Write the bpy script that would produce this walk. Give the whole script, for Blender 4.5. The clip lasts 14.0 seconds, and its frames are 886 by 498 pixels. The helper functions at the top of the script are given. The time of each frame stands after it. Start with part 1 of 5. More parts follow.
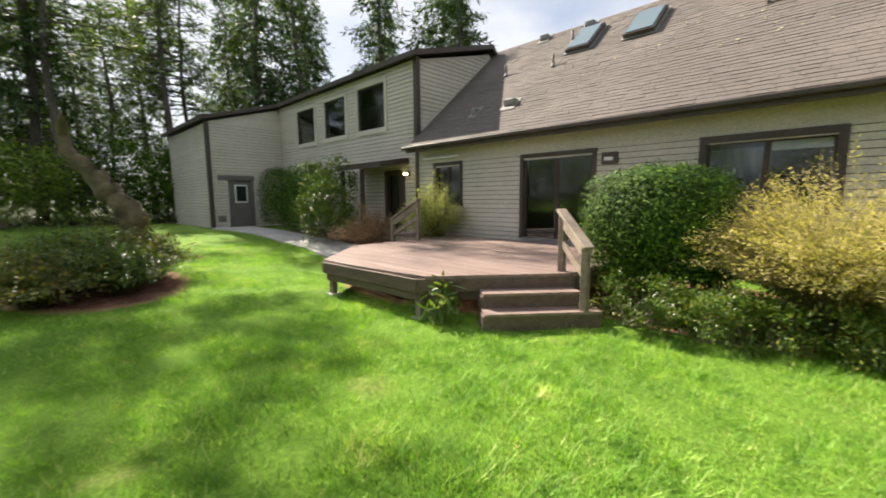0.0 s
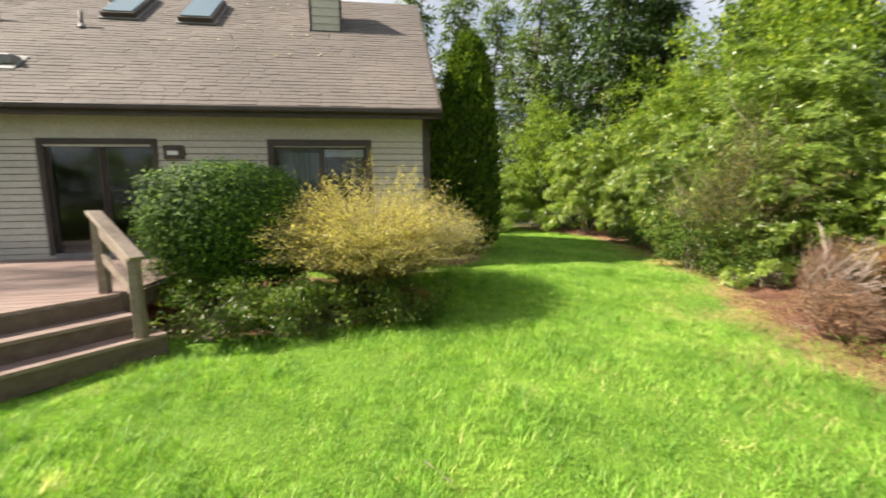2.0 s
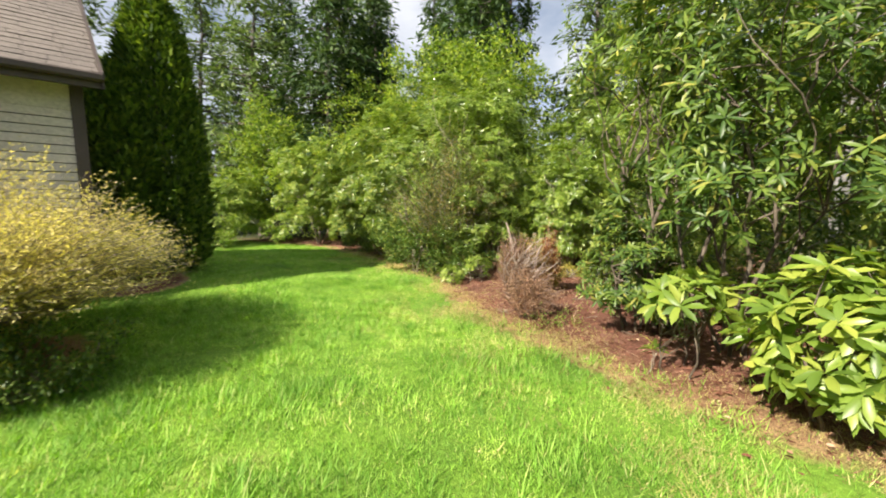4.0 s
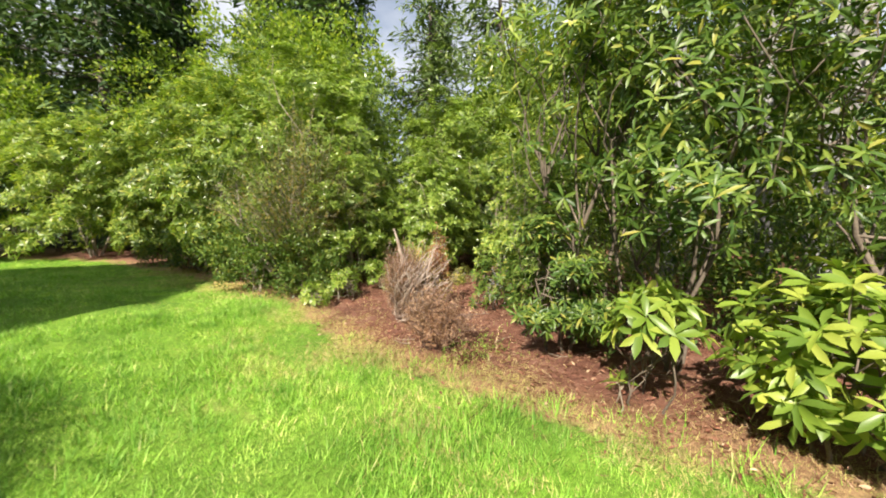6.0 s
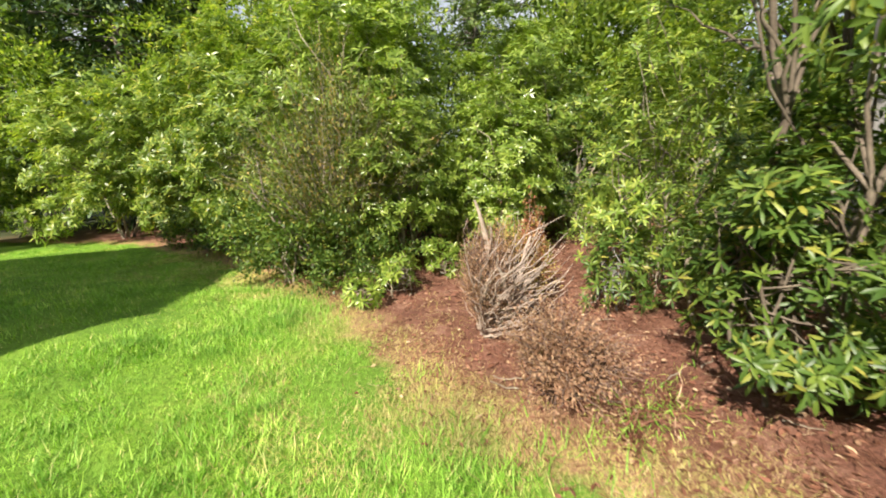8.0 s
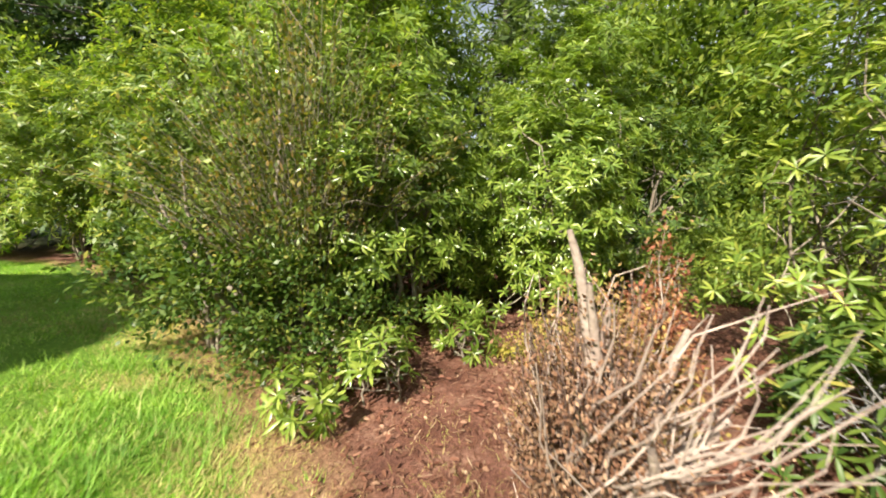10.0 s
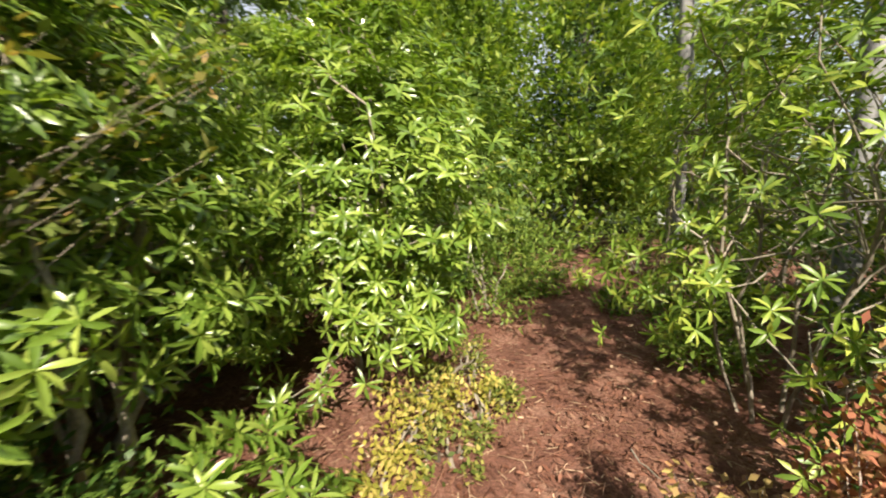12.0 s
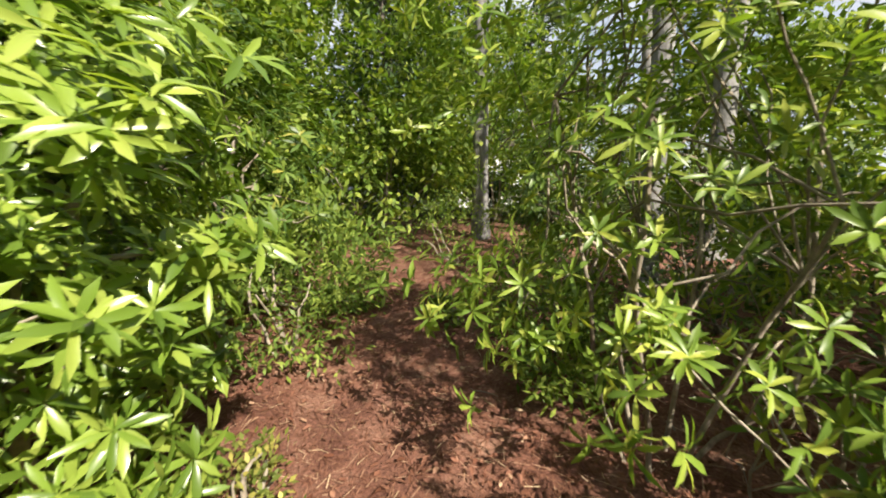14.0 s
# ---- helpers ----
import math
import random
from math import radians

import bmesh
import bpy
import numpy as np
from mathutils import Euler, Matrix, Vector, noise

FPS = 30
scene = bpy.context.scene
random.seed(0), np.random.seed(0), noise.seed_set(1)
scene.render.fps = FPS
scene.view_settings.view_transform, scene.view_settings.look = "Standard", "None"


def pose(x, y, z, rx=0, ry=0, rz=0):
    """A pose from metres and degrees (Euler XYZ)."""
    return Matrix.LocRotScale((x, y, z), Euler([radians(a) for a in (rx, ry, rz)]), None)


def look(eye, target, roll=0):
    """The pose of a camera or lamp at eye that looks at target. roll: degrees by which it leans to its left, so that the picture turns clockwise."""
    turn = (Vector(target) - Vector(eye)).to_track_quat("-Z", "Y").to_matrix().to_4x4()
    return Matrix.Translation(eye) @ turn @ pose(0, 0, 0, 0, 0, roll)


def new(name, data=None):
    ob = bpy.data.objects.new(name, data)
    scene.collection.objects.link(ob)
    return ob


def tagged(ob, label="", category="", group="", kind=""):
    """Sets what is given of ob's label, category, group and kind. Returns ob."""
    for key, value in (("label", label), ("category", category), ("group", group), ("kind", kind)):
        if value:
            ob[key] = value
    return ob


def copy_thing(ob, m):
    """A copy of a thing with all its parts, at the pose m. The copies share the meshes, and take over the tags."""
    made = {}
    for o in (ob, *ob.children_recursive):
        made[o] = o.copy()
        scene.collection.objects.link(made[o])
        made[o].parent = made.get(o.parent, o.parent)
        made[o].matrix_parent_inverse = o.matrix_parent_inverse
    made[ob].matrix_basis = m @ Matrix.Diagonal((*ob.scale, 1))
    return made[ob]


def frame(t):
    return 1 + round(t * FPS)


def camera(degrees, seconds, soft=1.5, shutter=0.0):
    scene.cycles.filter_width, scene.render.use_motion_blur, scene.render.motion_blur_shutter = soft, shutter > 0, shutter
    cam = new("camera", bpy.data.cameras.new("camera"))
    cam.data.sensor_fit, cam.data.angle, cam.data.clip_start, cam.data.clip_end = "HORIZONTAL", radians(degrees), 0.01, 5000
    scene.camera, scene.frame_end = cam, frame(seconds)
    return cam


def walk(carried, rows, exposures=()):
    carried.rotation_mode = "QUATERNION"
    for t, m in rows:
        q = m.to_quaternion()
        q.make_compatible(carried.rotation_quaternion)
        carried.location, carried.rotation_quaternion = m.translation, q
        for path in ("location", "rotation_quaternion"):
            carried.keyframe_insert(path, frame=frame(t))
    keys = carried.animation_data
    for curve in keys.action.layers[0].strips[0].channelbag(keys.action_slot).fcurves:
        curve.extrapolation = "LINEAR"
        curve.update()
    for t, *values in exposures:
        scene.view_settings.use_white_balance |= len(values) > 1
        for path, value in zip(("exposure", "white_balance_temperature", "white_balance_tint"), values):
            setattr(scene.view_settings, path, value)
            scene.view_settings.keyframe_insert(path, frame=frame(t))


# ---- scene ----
cam = camera(95.7, 14.0, 1.85, 0.3)
PATH = [
    (0, (0.366, -0.084, 1.651), (-1.024, 1.333, 1.404), -0.4),
    (0.5, (0.455, 0.1, 1.616), (-0.659, 1.741, 1.364), -0.1),
    (1, (0.514, 0.239, 1.597), (-0.185, 2.095, 1.339), -0.1),
    (1.5, (0.515, 0.396, 1.565), (0.298, 2.368, 1.312), -0.4),
    (2, (0.633, 0.415, 1.578), (0.912, 2.38, 1.329), -0.8),
    (2.5, (0.805, 0.483, 1.453), (1.478, 2.354, 1.238), -0.9),
    (3, (0.925, 0.567, 1.43), (1.863, 2.322, 1.226), -1.3),
    (5.5, (1.296, 2.174, 1.526), (3.107, 2.998, 1.325), 0.0),
    (6, (1.601, 2.428, 1.506), (3.46, 3.132, 1.29), -0.2),
    (6.5, (1.99, 2.607, 1.519), (3.879, 3.213, 1.266), 1.2),
    (7, (2.329, 2.937, 1.513), (4.219, 3.554, 1.292), -1.0),
    (7.5, (2.693, 3.269, 1.495), (4.541, 3.978, 1.207), -2.0),
    (8, (3.024, 3.57, 1.5), (4.778, 4.445, 1.098), -3.1),
    (10.5, (5.313, 4.879, 1.256), (7.1, 5.768, 1.123), 1.9),
    (11, (5.665, 5.255, 1.324), (7.582, 5.811, 1.198), 1.8),
    (11.5, (6.039, 5.497, 1.383), (8.021, 5.624, 1.151), -0.7),
    (12, (6.426, 5.525, 1.361), (8.389, 5.256, 1.092), -0.7),
    (12.5, (6.741, 5.505, 1.392), (8.593, 4.854, 1.007), 0.1),
    (13, (7.001, 5.48, 1.38), (8.678, 4.457, 1.003), -0.0),
    (13.5, (7.272, 5.3, 1.347), (8.906, 4.19, 1.032), -0.7),
    (14, (7.571, 5.123, 1.382), (9.186, 3.997, 1.029), -0.5),
]
walk(cam, [(t, look(eye, target, roll)) for t, eye, target, roll in PATH])

CORRIDOR = [Vector(e).xy for _, e, _, _ in PATH]

# ---- world, sun ----
SUN_TO = Vector((-2.84, 0.05, 2.42)).normalized()
world = bpy.data.worlds.new("sky")
scene.world = world
world.use_nodes = True
wn, wl = world.node_tree.nodes, world.node_tree.links
wn.clear()
w_out = wn.new("ShaderNodeOutputWorld")
w_bg = wn.new("ShaderNodeBackground")
w_sky = wn.new("ShaderNodeTexSky")
w_sky.sky_type = 'NISHITA'
w_sky.sun_disc = False
w_sky.sun_elevation = math.asin(SUN_TO.z)
w_sky.sun_rotation = math.atan2(SUN_TO.x, SUN_TO.y)
w_sky.dust_density = 1.5
w_co = wn.new("ShaderNodeTexCoord")
w_map = wn.new("ShaderNodeMapping")
w_map.inputs["Scale"].default_value = (1.6, 1.6, 3.2)
w_noise = wn.new("ShaderNodeTexNoise")
w_noise.inputs["Scale"].default_value = 2.2
w_noise.inputs["Detail"].default_value = 6
w_ramp = wn.new("ShaderNodeValToRGB")
w_ramp.color_ramp.elements[0].position = 0.24
w_ramp.color_ramp.elements[1].position = 0.60
w_mix = wn.new("ShaderNodeMixRGB")
w_mix.inputs[2].default_value = (6.8, 7.0, 7.5, 1)
wl.new(w_co.outputs["Generated"], w_map.inputs["Vector"])
wl.new(w_map.outputs["Vector"], w_noise.inputs["Vector"])
wl.new(w_noise.outputs["Fac"], w_ramp.inputs["Fac"])
wl.new(w_ramp.outputs["Color"], w_mix.inputs["Fac"])
wl.new(w_sky.outputs["Color"], w_mix.inputs[1])
wl.new(w_mix.outputs["Color"], w_bg.inputs["Color"])
wl.new(w_bg.outputs["Background"], w_out.inputs["Surface"])
w_bg.inputs["Strength"].default_value = 0.051

sun_data = bpy.data.lights.new("sun", 'SUN')
sun_data.energy = 5.0
sun_data.angle = radians(0.6)
sun_data.color = (1.0, 0.90, 0.75)
sun = new("sun", sun_data)
sun.matrix_world = look(SUN_TO * 60, (0, 0, 0))
scene.view_settings.exposure = 1.45


# ---- materials ----
def hexc(r, g, b):
    return (r, g, b, 1)


def node_mat(name):
    m = bpy.data.materials.new(name)
    m.use_nodes = True
    nt = m.node_tree
    b = nt.nodes["Principled BSDF"]
    return m, nt, b


def ramp(nt, stops):
    r = nt.nodes.new("ShaderNodeValToRGB")
    while len(r.color_ramp.elements) < len(stops):
        r.color_ramp.elements.new(0.5)
    for e, (p, c) in zip(r.color_ramp.elements, stops):
        e.position, e.color = p, (*c, 1)
    return r


def noise_node(nt, scale, detail=4, coords="Object", stretch=None, rough=0.6):
    t = nt.nodes.new("ShaderNodeTexNoise")
    t.inputs["Scale"].default_value = scale
    t.inputs["Detail"].default_value = detail
    t.inputs["Roughness"].default_value = rough
    if coords == "World":
        src = nt.nodes.new("ShaderNodeNewGeometry").outputs["Position"]
    else:
        src = nt.nodes.new("ShaderNodeTexCoord").outputs[coords]
    if stretch:
        mp = nt.nodes.new("ShaderNodeMapping")
        mp.inputs["Scale"].default_value = stretch
        nt.links.new(src, mp.inputs["Vector"])
        src = mp.outputs["Vector"]
    nt.links.new(src, t.inputs["Vector"])
    return t


def mix_rgb(nt, kind, fac, a, b):
    n = nt.nodes.new("ShaderNodeMixRGB")
    n.blend_type = kind
    for sock, v in zip(n.inputs, (fac, a, b)):
        if isinstance(v, (int, float)):
            sock.default_value = v
        elif isinstance(v, tuple):
            sock.default_value = (*v, 1) if len(v) == 3 else v
        else:
            nt.links.new(v, sock)
    return n.outputs["Color"]


def bump(nt, b, height, strength, dist=0.01):
    n = nt.nodes.new("ShaderNodeBump")
    n.inputs["Strength"].default_value = strength
    n.inputs["Distance"].default_value = dist
    nt.links.new(height, n.inputs["Height"])
    nt.links.new(n.outputs["Normal"], b.inputs["Normal"])


def surface(name, c1, c2, scale=3.0, fine=40.0, rough=0.7, relief=0.3, stretch=None, island=0.0, obj_random=0.0, coords="World"):
    """Two-scale coloured surface: broad stains from c1 to c2, fine grain and relief."""
    m, nt, b = node_mat(name)
    big = noise_node(nt, scale, 5, coords, stretch)
    small = noise_node(nt, fine, 4, coords, stretch)
    col = ramp(nt, [(0.3, c1), (0.7, c2)])
    nt.links.new(big.outputs["Fac"], col.inputs["Fac"])
    grain = ramp(nt, [(0.25, (0.72, 0.72, 0.72)), (0.75, (1.15, 1.15, 1.15))])
    nt.links.new(small.outputs["Fac"], grain.inputs["Fac"])
    out = mix_rgb(nt, 'MULTIPLY', 1.0, col.outputs["Color"], grain.outputs["Color"])
    if island or obj_random:
        src = nt.nodes.new("ShaderNodeNewGeometry").outputs["Random Per Island"] if island else nt.nodes.new("ShaderNodeObjectInfo").outputs["Random"]
        k = island or obj_random
        rr = ramp(nt, [(0.0, (1 - k,) * 3), (1.0, (1 + k,) * 3)])
        nt.links.new(src, rr.inputs["Fac"])
        out = mix_rgb(nt, 'MULTIPLY', 1.0, out, rr.outputs["Color"])
    nt.links.new(out, b.inputs["Base Color"])
    b.inputs["Roughness"].default_value = rough
    if relief:
        bump(nt, b, small.outputs["Fac"], relief)
    return m


def leaf_mat(name, stops, rough=0.45, trans=0.3, spec=0.4, patches=None, tufts=0.0):
    """Leaf: colour per leaf, gloss, and light that comes through."""
    m, nt, b = node_mat(name)
    geo = nt.nodes.new("ShaderNodeNewGeometry")
    r = ramp(nt, stops)
    nt.links.new(geo.outputs["Random Per Island"], r.inputs["Fac"])
    patch = noise_node(nt, 1.3, 3, "World")
    pr = ramp(nt, patches or [(0.3, (0.75, 0.78, 0.7)), (0.7, (1.2, 1.15, 1.1))])
    nt.links.new(patch.outputs["Fac"], pr.inputs["Fac"])
    col = mix_rgb(nt, 'MULTIPLY', 1.0, r.outputs["Color"], pr.outputs["Color"])
    if tufts:
        small = noise_node(nt, tufts, 3, "World")
        sr = ramp(nt, [(0.3, (0.55, 0.66, 0.6)), (0.5, (0.95, 0.97, 0.95)), (0.7, (1.4, 1.25, 1.5))])
        nt.links.new(small.outputs["Fac"], sr.inputs["Fac"])
        col = mix_rgb(nt, 'MULTIPLY', 1.0, col, sr.outputs["Color"])
    nt.links.new(col, b.inputs["Base Color"])
    b.inputs["Roughness"].default_value = rough
    b.inputs["Specular IOR Level"].default_value = spec
    t = nt.nodes.new("ShaderNodeBsdfTranslucent")
    tc = mix_rgb(nt, 'MULTIPLY', 1.0, col, (1.5, 1.6, 0.6))
    nt.links.new(tc, t.inputs["Color"])
    mx = nt.nodes.new("ShaderNodeMixShader")
    mx.inputs[0].default_value = trans
    out = nt.nodes["Material Output"]
    nt.links.new(b.outputs[0], mx.inputs[1])
    nt.links.new(t.outputs[0], mx.inputs[2])
    nt.links.new(mx.outputs[0], out.inputs["Surface"])
    return m


M_SIDING = surface("siding_paint", (0.50, 0.46, 0.40), (0.60, 0.55, 0.48), 0.8, 30, 0.7, 0.15, obj_random=0.05)
M_TRIM = surface("brown_trim", (0.045, 0.032, 0.026), (0.075, 0.055, 0.045), 2, 40, 0.6, 0.2)
M_ROOF = surface("roof_shingle", (0.115, 0.098, 0.09), (0.165, 0.14, 0.125), 0.5, 25, 0.9, 0.35, island=0.05)
M_MOSS = surface("moss", (0.28, 0.26, 0.14), (0.45, 0.42, 0.28), 6, 60, 0.95, 0.6)
M_DECK = surface("deck_board", (0.20, 0.135, 0.115), (0.34, 0.25, 0.22), 1.2, 22, 0.5, 0.35, (1, 9, 9), obj_random=0.14)
# Deck wood at half brightness: shade on rim and risers put into the colour.
M_DECKDARK = surface("shade_toned_deck_frame", (0.10, 0.066, 0.05), (0.17, 0.12, 0.095), 2, 25, 0.7, 0.3, (1, 6, 6))
M_RAIL = surface("weathered_rail_wood", (0.17, 0.125, 0.095), (0.32, 0.26, 0.21), 3, 30, 0.75, 0.35)
M_BARK = surface("bark", (0.06, 0.048, 0.04), (0.155, 0.135, 0.115), 3, 22, 0.95, 0.9, (3, 3, 0.7))
M_GREYBARK = surface("grey_bark", (0.10, 0.097, 0.095), (0.27, 0.265, 0.26), 4, 20, 0.9, 0.7, (2, 2, 0.6))
M_DEADWOOD = surface("dead_wood", (0.22, 0.16, 0.13), (0.50, 0.42, 0.36), 6, 40, 0.9, 0.7)
M_MOSSBARK = surface("mossy_bark", (0.05, 0.038, 0.02), (0.17, 0.14, 0.075), 3, 18, 0.95, 0.9)
M_TWIG = surface("twig_bark", (0.13, 0.10, 0.07), (0.33, 0.29, 0.23), 5, 40, 0.85, 0.4)
M_CONCRETE = surface("concrete", (0.42, 0.40, 0.37), (0.58, 0.56, 0.52), 1.5, 40, 0.85, 0.2)
# Near-black for unlit rooms and for the shadow lines between siding boards.
M_DARK = surface("unlit_room_and_board_shadow", (0.03, 0.03, 0.03), (0.05, 0.045, 0.04), 2, 20, 0.9, 0)
M_CURTAIN = surface("grey_curtain", (0.17, 0.18, 0.19), (0.22, 0.23, 0.24), 2, 30, 0.9, 0.1, (8, 8, 0.3))
M_DOORGREY = surface("grey_door_paint", (0.13, 0.115, 0.115), (0.17, 0.15, 0.15), 2, 30, 0.5, 0.1)
M_WHITE = surface("white_paint", (0.68, 0.68, 0.68), (0.8, 0.8, 0.79), 2, 30, 0.5, 0.1)
M_VENT = surface("galvanised_vent", (0.16, 0.155, 0.15), (0.28, 0.27, 0.26), 6, 40, 0.6, 0.2)
M_PALE = surface("pale_render", (0.6, 0.6, 0.6), (0.75, 0.75, 0.74), 1, 10, 0.8, 0.1)
M_LAMP, lamp_nt, lamp_b = node_mat("lamp_glow")
lamp_b.inputs["Emission Color"].default_value = (1, 0.75, 0.35, 1)
lamp_b.inputs["Emission Strength"].default_value = 5
M_GLASS, glass_nt, glass_b = node_mat("window_glass")
glass_b.inputs["Base Color"].default_value = (0.75, 0.8, 0.82, 1)
glass_b.inputs["Roughness"].default_value = 0.02
glass_b.inputs["Transmission Weight"].default_value = 1.0
M_SKYLIGHT, sl_nt, sl_b = node_mat("skylight_glass")
sl_b.inputs["Base Color"].default_value = (0.12, 0.17, 0.2, 1)
sl_b.inputs["Roughness"].default_value = 0.06
sl_b.inputs["Specular IOR Level"].default_value = 0.9

M_RHODO = leaf_mat("rhododendron_leaf", [(0.0, (0.065, 0.115, 0.02)), (0.5, (0.13, 0.21, 0.035)), (0.88, (0.25, 0.32, 0.06)), (1.0, (0.42, 0.40, 0.08))], 0.38, 0.36, 0.45)
M_RHODO_BRIGHT = leaf_mat("bright_rhododendron_leaf", [(0.0, (0.07, 0.125, 0.018)), (0.5, (0.155, 0.24, 0.035)), (1.0, (0.29, 0.36, 0.075))], 0.3, 0.33, 0.6)
# Darker copy of the rhododendron leaf, with the bushes' shade put into its colour.
M_RHODO_DARK = leaf_mat("shade_darkened_rhododendron_leaf", [(0.0, (0.035, 0.075, 0.018)), (0.5, (0.08, 0.14, 0.025)), (0.9, (0.15, 0.21, 0.04)), (1.0, (0.28, 0.26, 0.06))], 0.42, 0.3, 0.35)
M_BIGLEAF = leaf_mat("large_yellow_green_leaf", [(0.0, (0.09, 0.155, 0.028)), (0.6, (0.19, 0.28, 0.042)), (1.0, (0.35, 0.39, 0.08))], 0.38, 0.34, 0.4)
M_SHRUB = leaf_mat("shrub_leaf", [(0.0, (0.058, 0.10, 0.022)), (0.6, (0.13, 0.20, 0.035)), (1.0, (0.27, 0.33, 0.07))], 0.5, 0.36, 0.25)
M_SHRUB_LIGHT = leaf_mat("light_shrub_leaf", [(0.0, (0.09, 0.155, 0.03)), (0.6, (0.18, 0.265, 0.05)), (1.0, (0.34, 0.39, 0.08))], 0.5, 0.4, 0.25)
M_HEDGE = leaf_mat("hedge_leaf", [(0.0, (0.014, 0.034, 0.008)), (0.6, (0.045, 0.10, 0.014)), (1.0, (0.15, 0.24, 0.03))], 0.6, 0.1, 0.1)
M_YELLOW = leaf_mat("yellow_shrub_leaf", [(0.0, (0.26, 0.24, 0.075)), (0.5, (0.48, 0.42, 0.17)), (1.0, (0.68, 0.58, 0.34))], 0.6, 0.45, 0.15)
M_CYPRESS = leaf_mat("cypress_leaf", [(0.0, (0.035, 0.07, 0.014)), (0.6, (0.09, 0.15, 0.022)), (1.0, (0.2, 0.27, 0.04))], 0.6, 0.2, 0.2)
M_FIR = leaf_mat("fir_needles", [(0.0, (0.028, 0.058, 0.025)), (0.6, (0.062, 0.11, 0.043)), (1.0, (0.12, 0.18, 0.065))], 0.6, 0.2, 0.2)
M_PINE = leaf_mat("pine_needles", [(0.0, (0.06, 0.10, 0.04)), (0.6, (0.12, 0.18, 0.07)), (1.0, (0.22, 0.28, 0.12))], 0.6, 0.25, 0.2)
M_OLIVE = leaf_mat("olive_twiggy_leaf", [(0.0, (0.07, 0.10, 0.02)), (0.6, (0.18, 0.21, 0.05)), (1.0, (0.40, 0.36, 0.11))], 0.55, 0.36, 0.2)
M_DEADLEAF = leaf_mat("dead_leaf", [(0.0, (0.15, 0.078, 0.052)), (0.5, (0.28, 0.155, 0.105)), (1.0, (0.42, 0.29, 0.21))], 0.8, 0.2, 0.1)
M_REDLEAF = leaf_mat("red_brown_leaf", [(0.0, (0.17, 0.06, 0.04)), (0.5, (0.30, 0.12, 0.075)), (1.0, (0.40, 0.25, 0.12))], 0.8, 0.2, 0.1)
M_GOLDLEAF = leaf_mat("golden_ground_leaf", [(0.0, (0.20, 0.19, 0.03)), (0.5, (0.34, 0.31, 0.06)), (1.0, (0.46, 0.34, 0.12))], 0.5, 0.3, 0.3)
M_GRASS = leaf_mat("grass_blade", [(0.0, (0.14, 0.285, 0.03)), (0.6, (0.235, 0.42, 0.05)), (0.9, (0.36, 0.52, 0.10)), (1.0, (0.56, 0.52, 0.22))], 0.55, 0.35, 0.25,
                   [(0.30, (0.58, 0.68, 0.7)), (0.5, (0.95, 0.98, 1.0)), (0.62, (1.2, 1.1, 1.3)), (0.72, (1.9, 1.25, 2.6))], 5.0)
M_STRAW = leaf_mat("dry_straw_grass", [(0.0, (0.30, 0.22, 0.11)), (0.5, (0.46, 0.37, 0.19)), (0.8, (0.40, 0.42, 0.12)), (1.0, (0.62, 0.52, 0.32))], 0.8, 0.25, 0.1)
M_AZALEA = leaf_mat("dull_olive_azalea_leaf", [(0.0, (0.05, 0.075, 0.018)), (0.6, (0.12, 0.15, 0.035)), (0.9, (0.24, 0.20, 0.06)), (1.0, (0.34, 0.22, 0.10))], 0.55, 0.34, 0.2)
M_DARKTWIG = surface("dark_twig_bark", (0.06, 0.045, 0.032), (0.16, 0.13, 0.10), 5, 40, 0.9, 0.4)
M_RUST = leaf_mat("mixed_rust_gold_leaf", [(0.0, (0.17, 0.09, 0.05)), (0.4, (0.30, 0.20, 0.09)), (0.75, (0.38, 0.32, 0.10)), (1.0, (0.44, 0.20, 0.12))], 0.7, 0.25, 0.15)
M_FEATHER = leaf_mat("pale_feathery_leaf", [(0.0, (0.22, 0.25, 0.09)), (0.6, (0.38, 0.41, 0.17)), (1.0, (0.55, 0.55, 0.28))], 0.6, 0.4, 0.15)
M_DARKGLASS = surface("dark_glass", (0.015, 0.016, 0.018), (0.03, 0.03, 0.032), 2, 20, 0.08, 0)
M_BRUSH = surface("dead_brush_wood", (0.11, 0.07, 0.055), (0.27, 0.185, 0.15), 6, 40, 0.9, 0.5)
M_NEEDLE = leaf_mat("dry_needles", [(0.0, (0.09, 0.035, 0.022)), (0.75, (0.22, 0.105, 0.075)), (0.93, (0.34, 0.21, 0.15)), (1.0, (0.6, 0.45, 0.32))], 0.85, 0.05, 0.1)


# ---- mesh helpers ----
def raw_mesh(name, verts, faces, mat):
    """A mesh from arrays of corners and of faces with one number of corners."""
    verts, faces = np.asarray(verts, np.float32), np.asarray(faces, np.int32)
    me = bpy.data.meshes.new(name)
    me.vertices.add(len(verts))
    me.vertices.foreach_set("co", verts.ravel())
    k = faces.shape[1]
    me.loops.add(faces.size)
    me.loops.foreach_set("vertex_index", faces.ravel())
    me.polygons.add(len(faces))
    me.polygons.foreach_set("loop_start", np.arange(0, faces.size, k, dtype=np.int32))
    me.polygons.foreach_set("loop_total", np.full(len(faces), k, np.int32))
    me.update(calc_edges=True)
    me.materials.append(mat)
    return me


def child(name, me, parent, label=""):
    ob = new(name, me)
    ob.parent = parent
    if label:
        tagged(ob, label)
    return ob


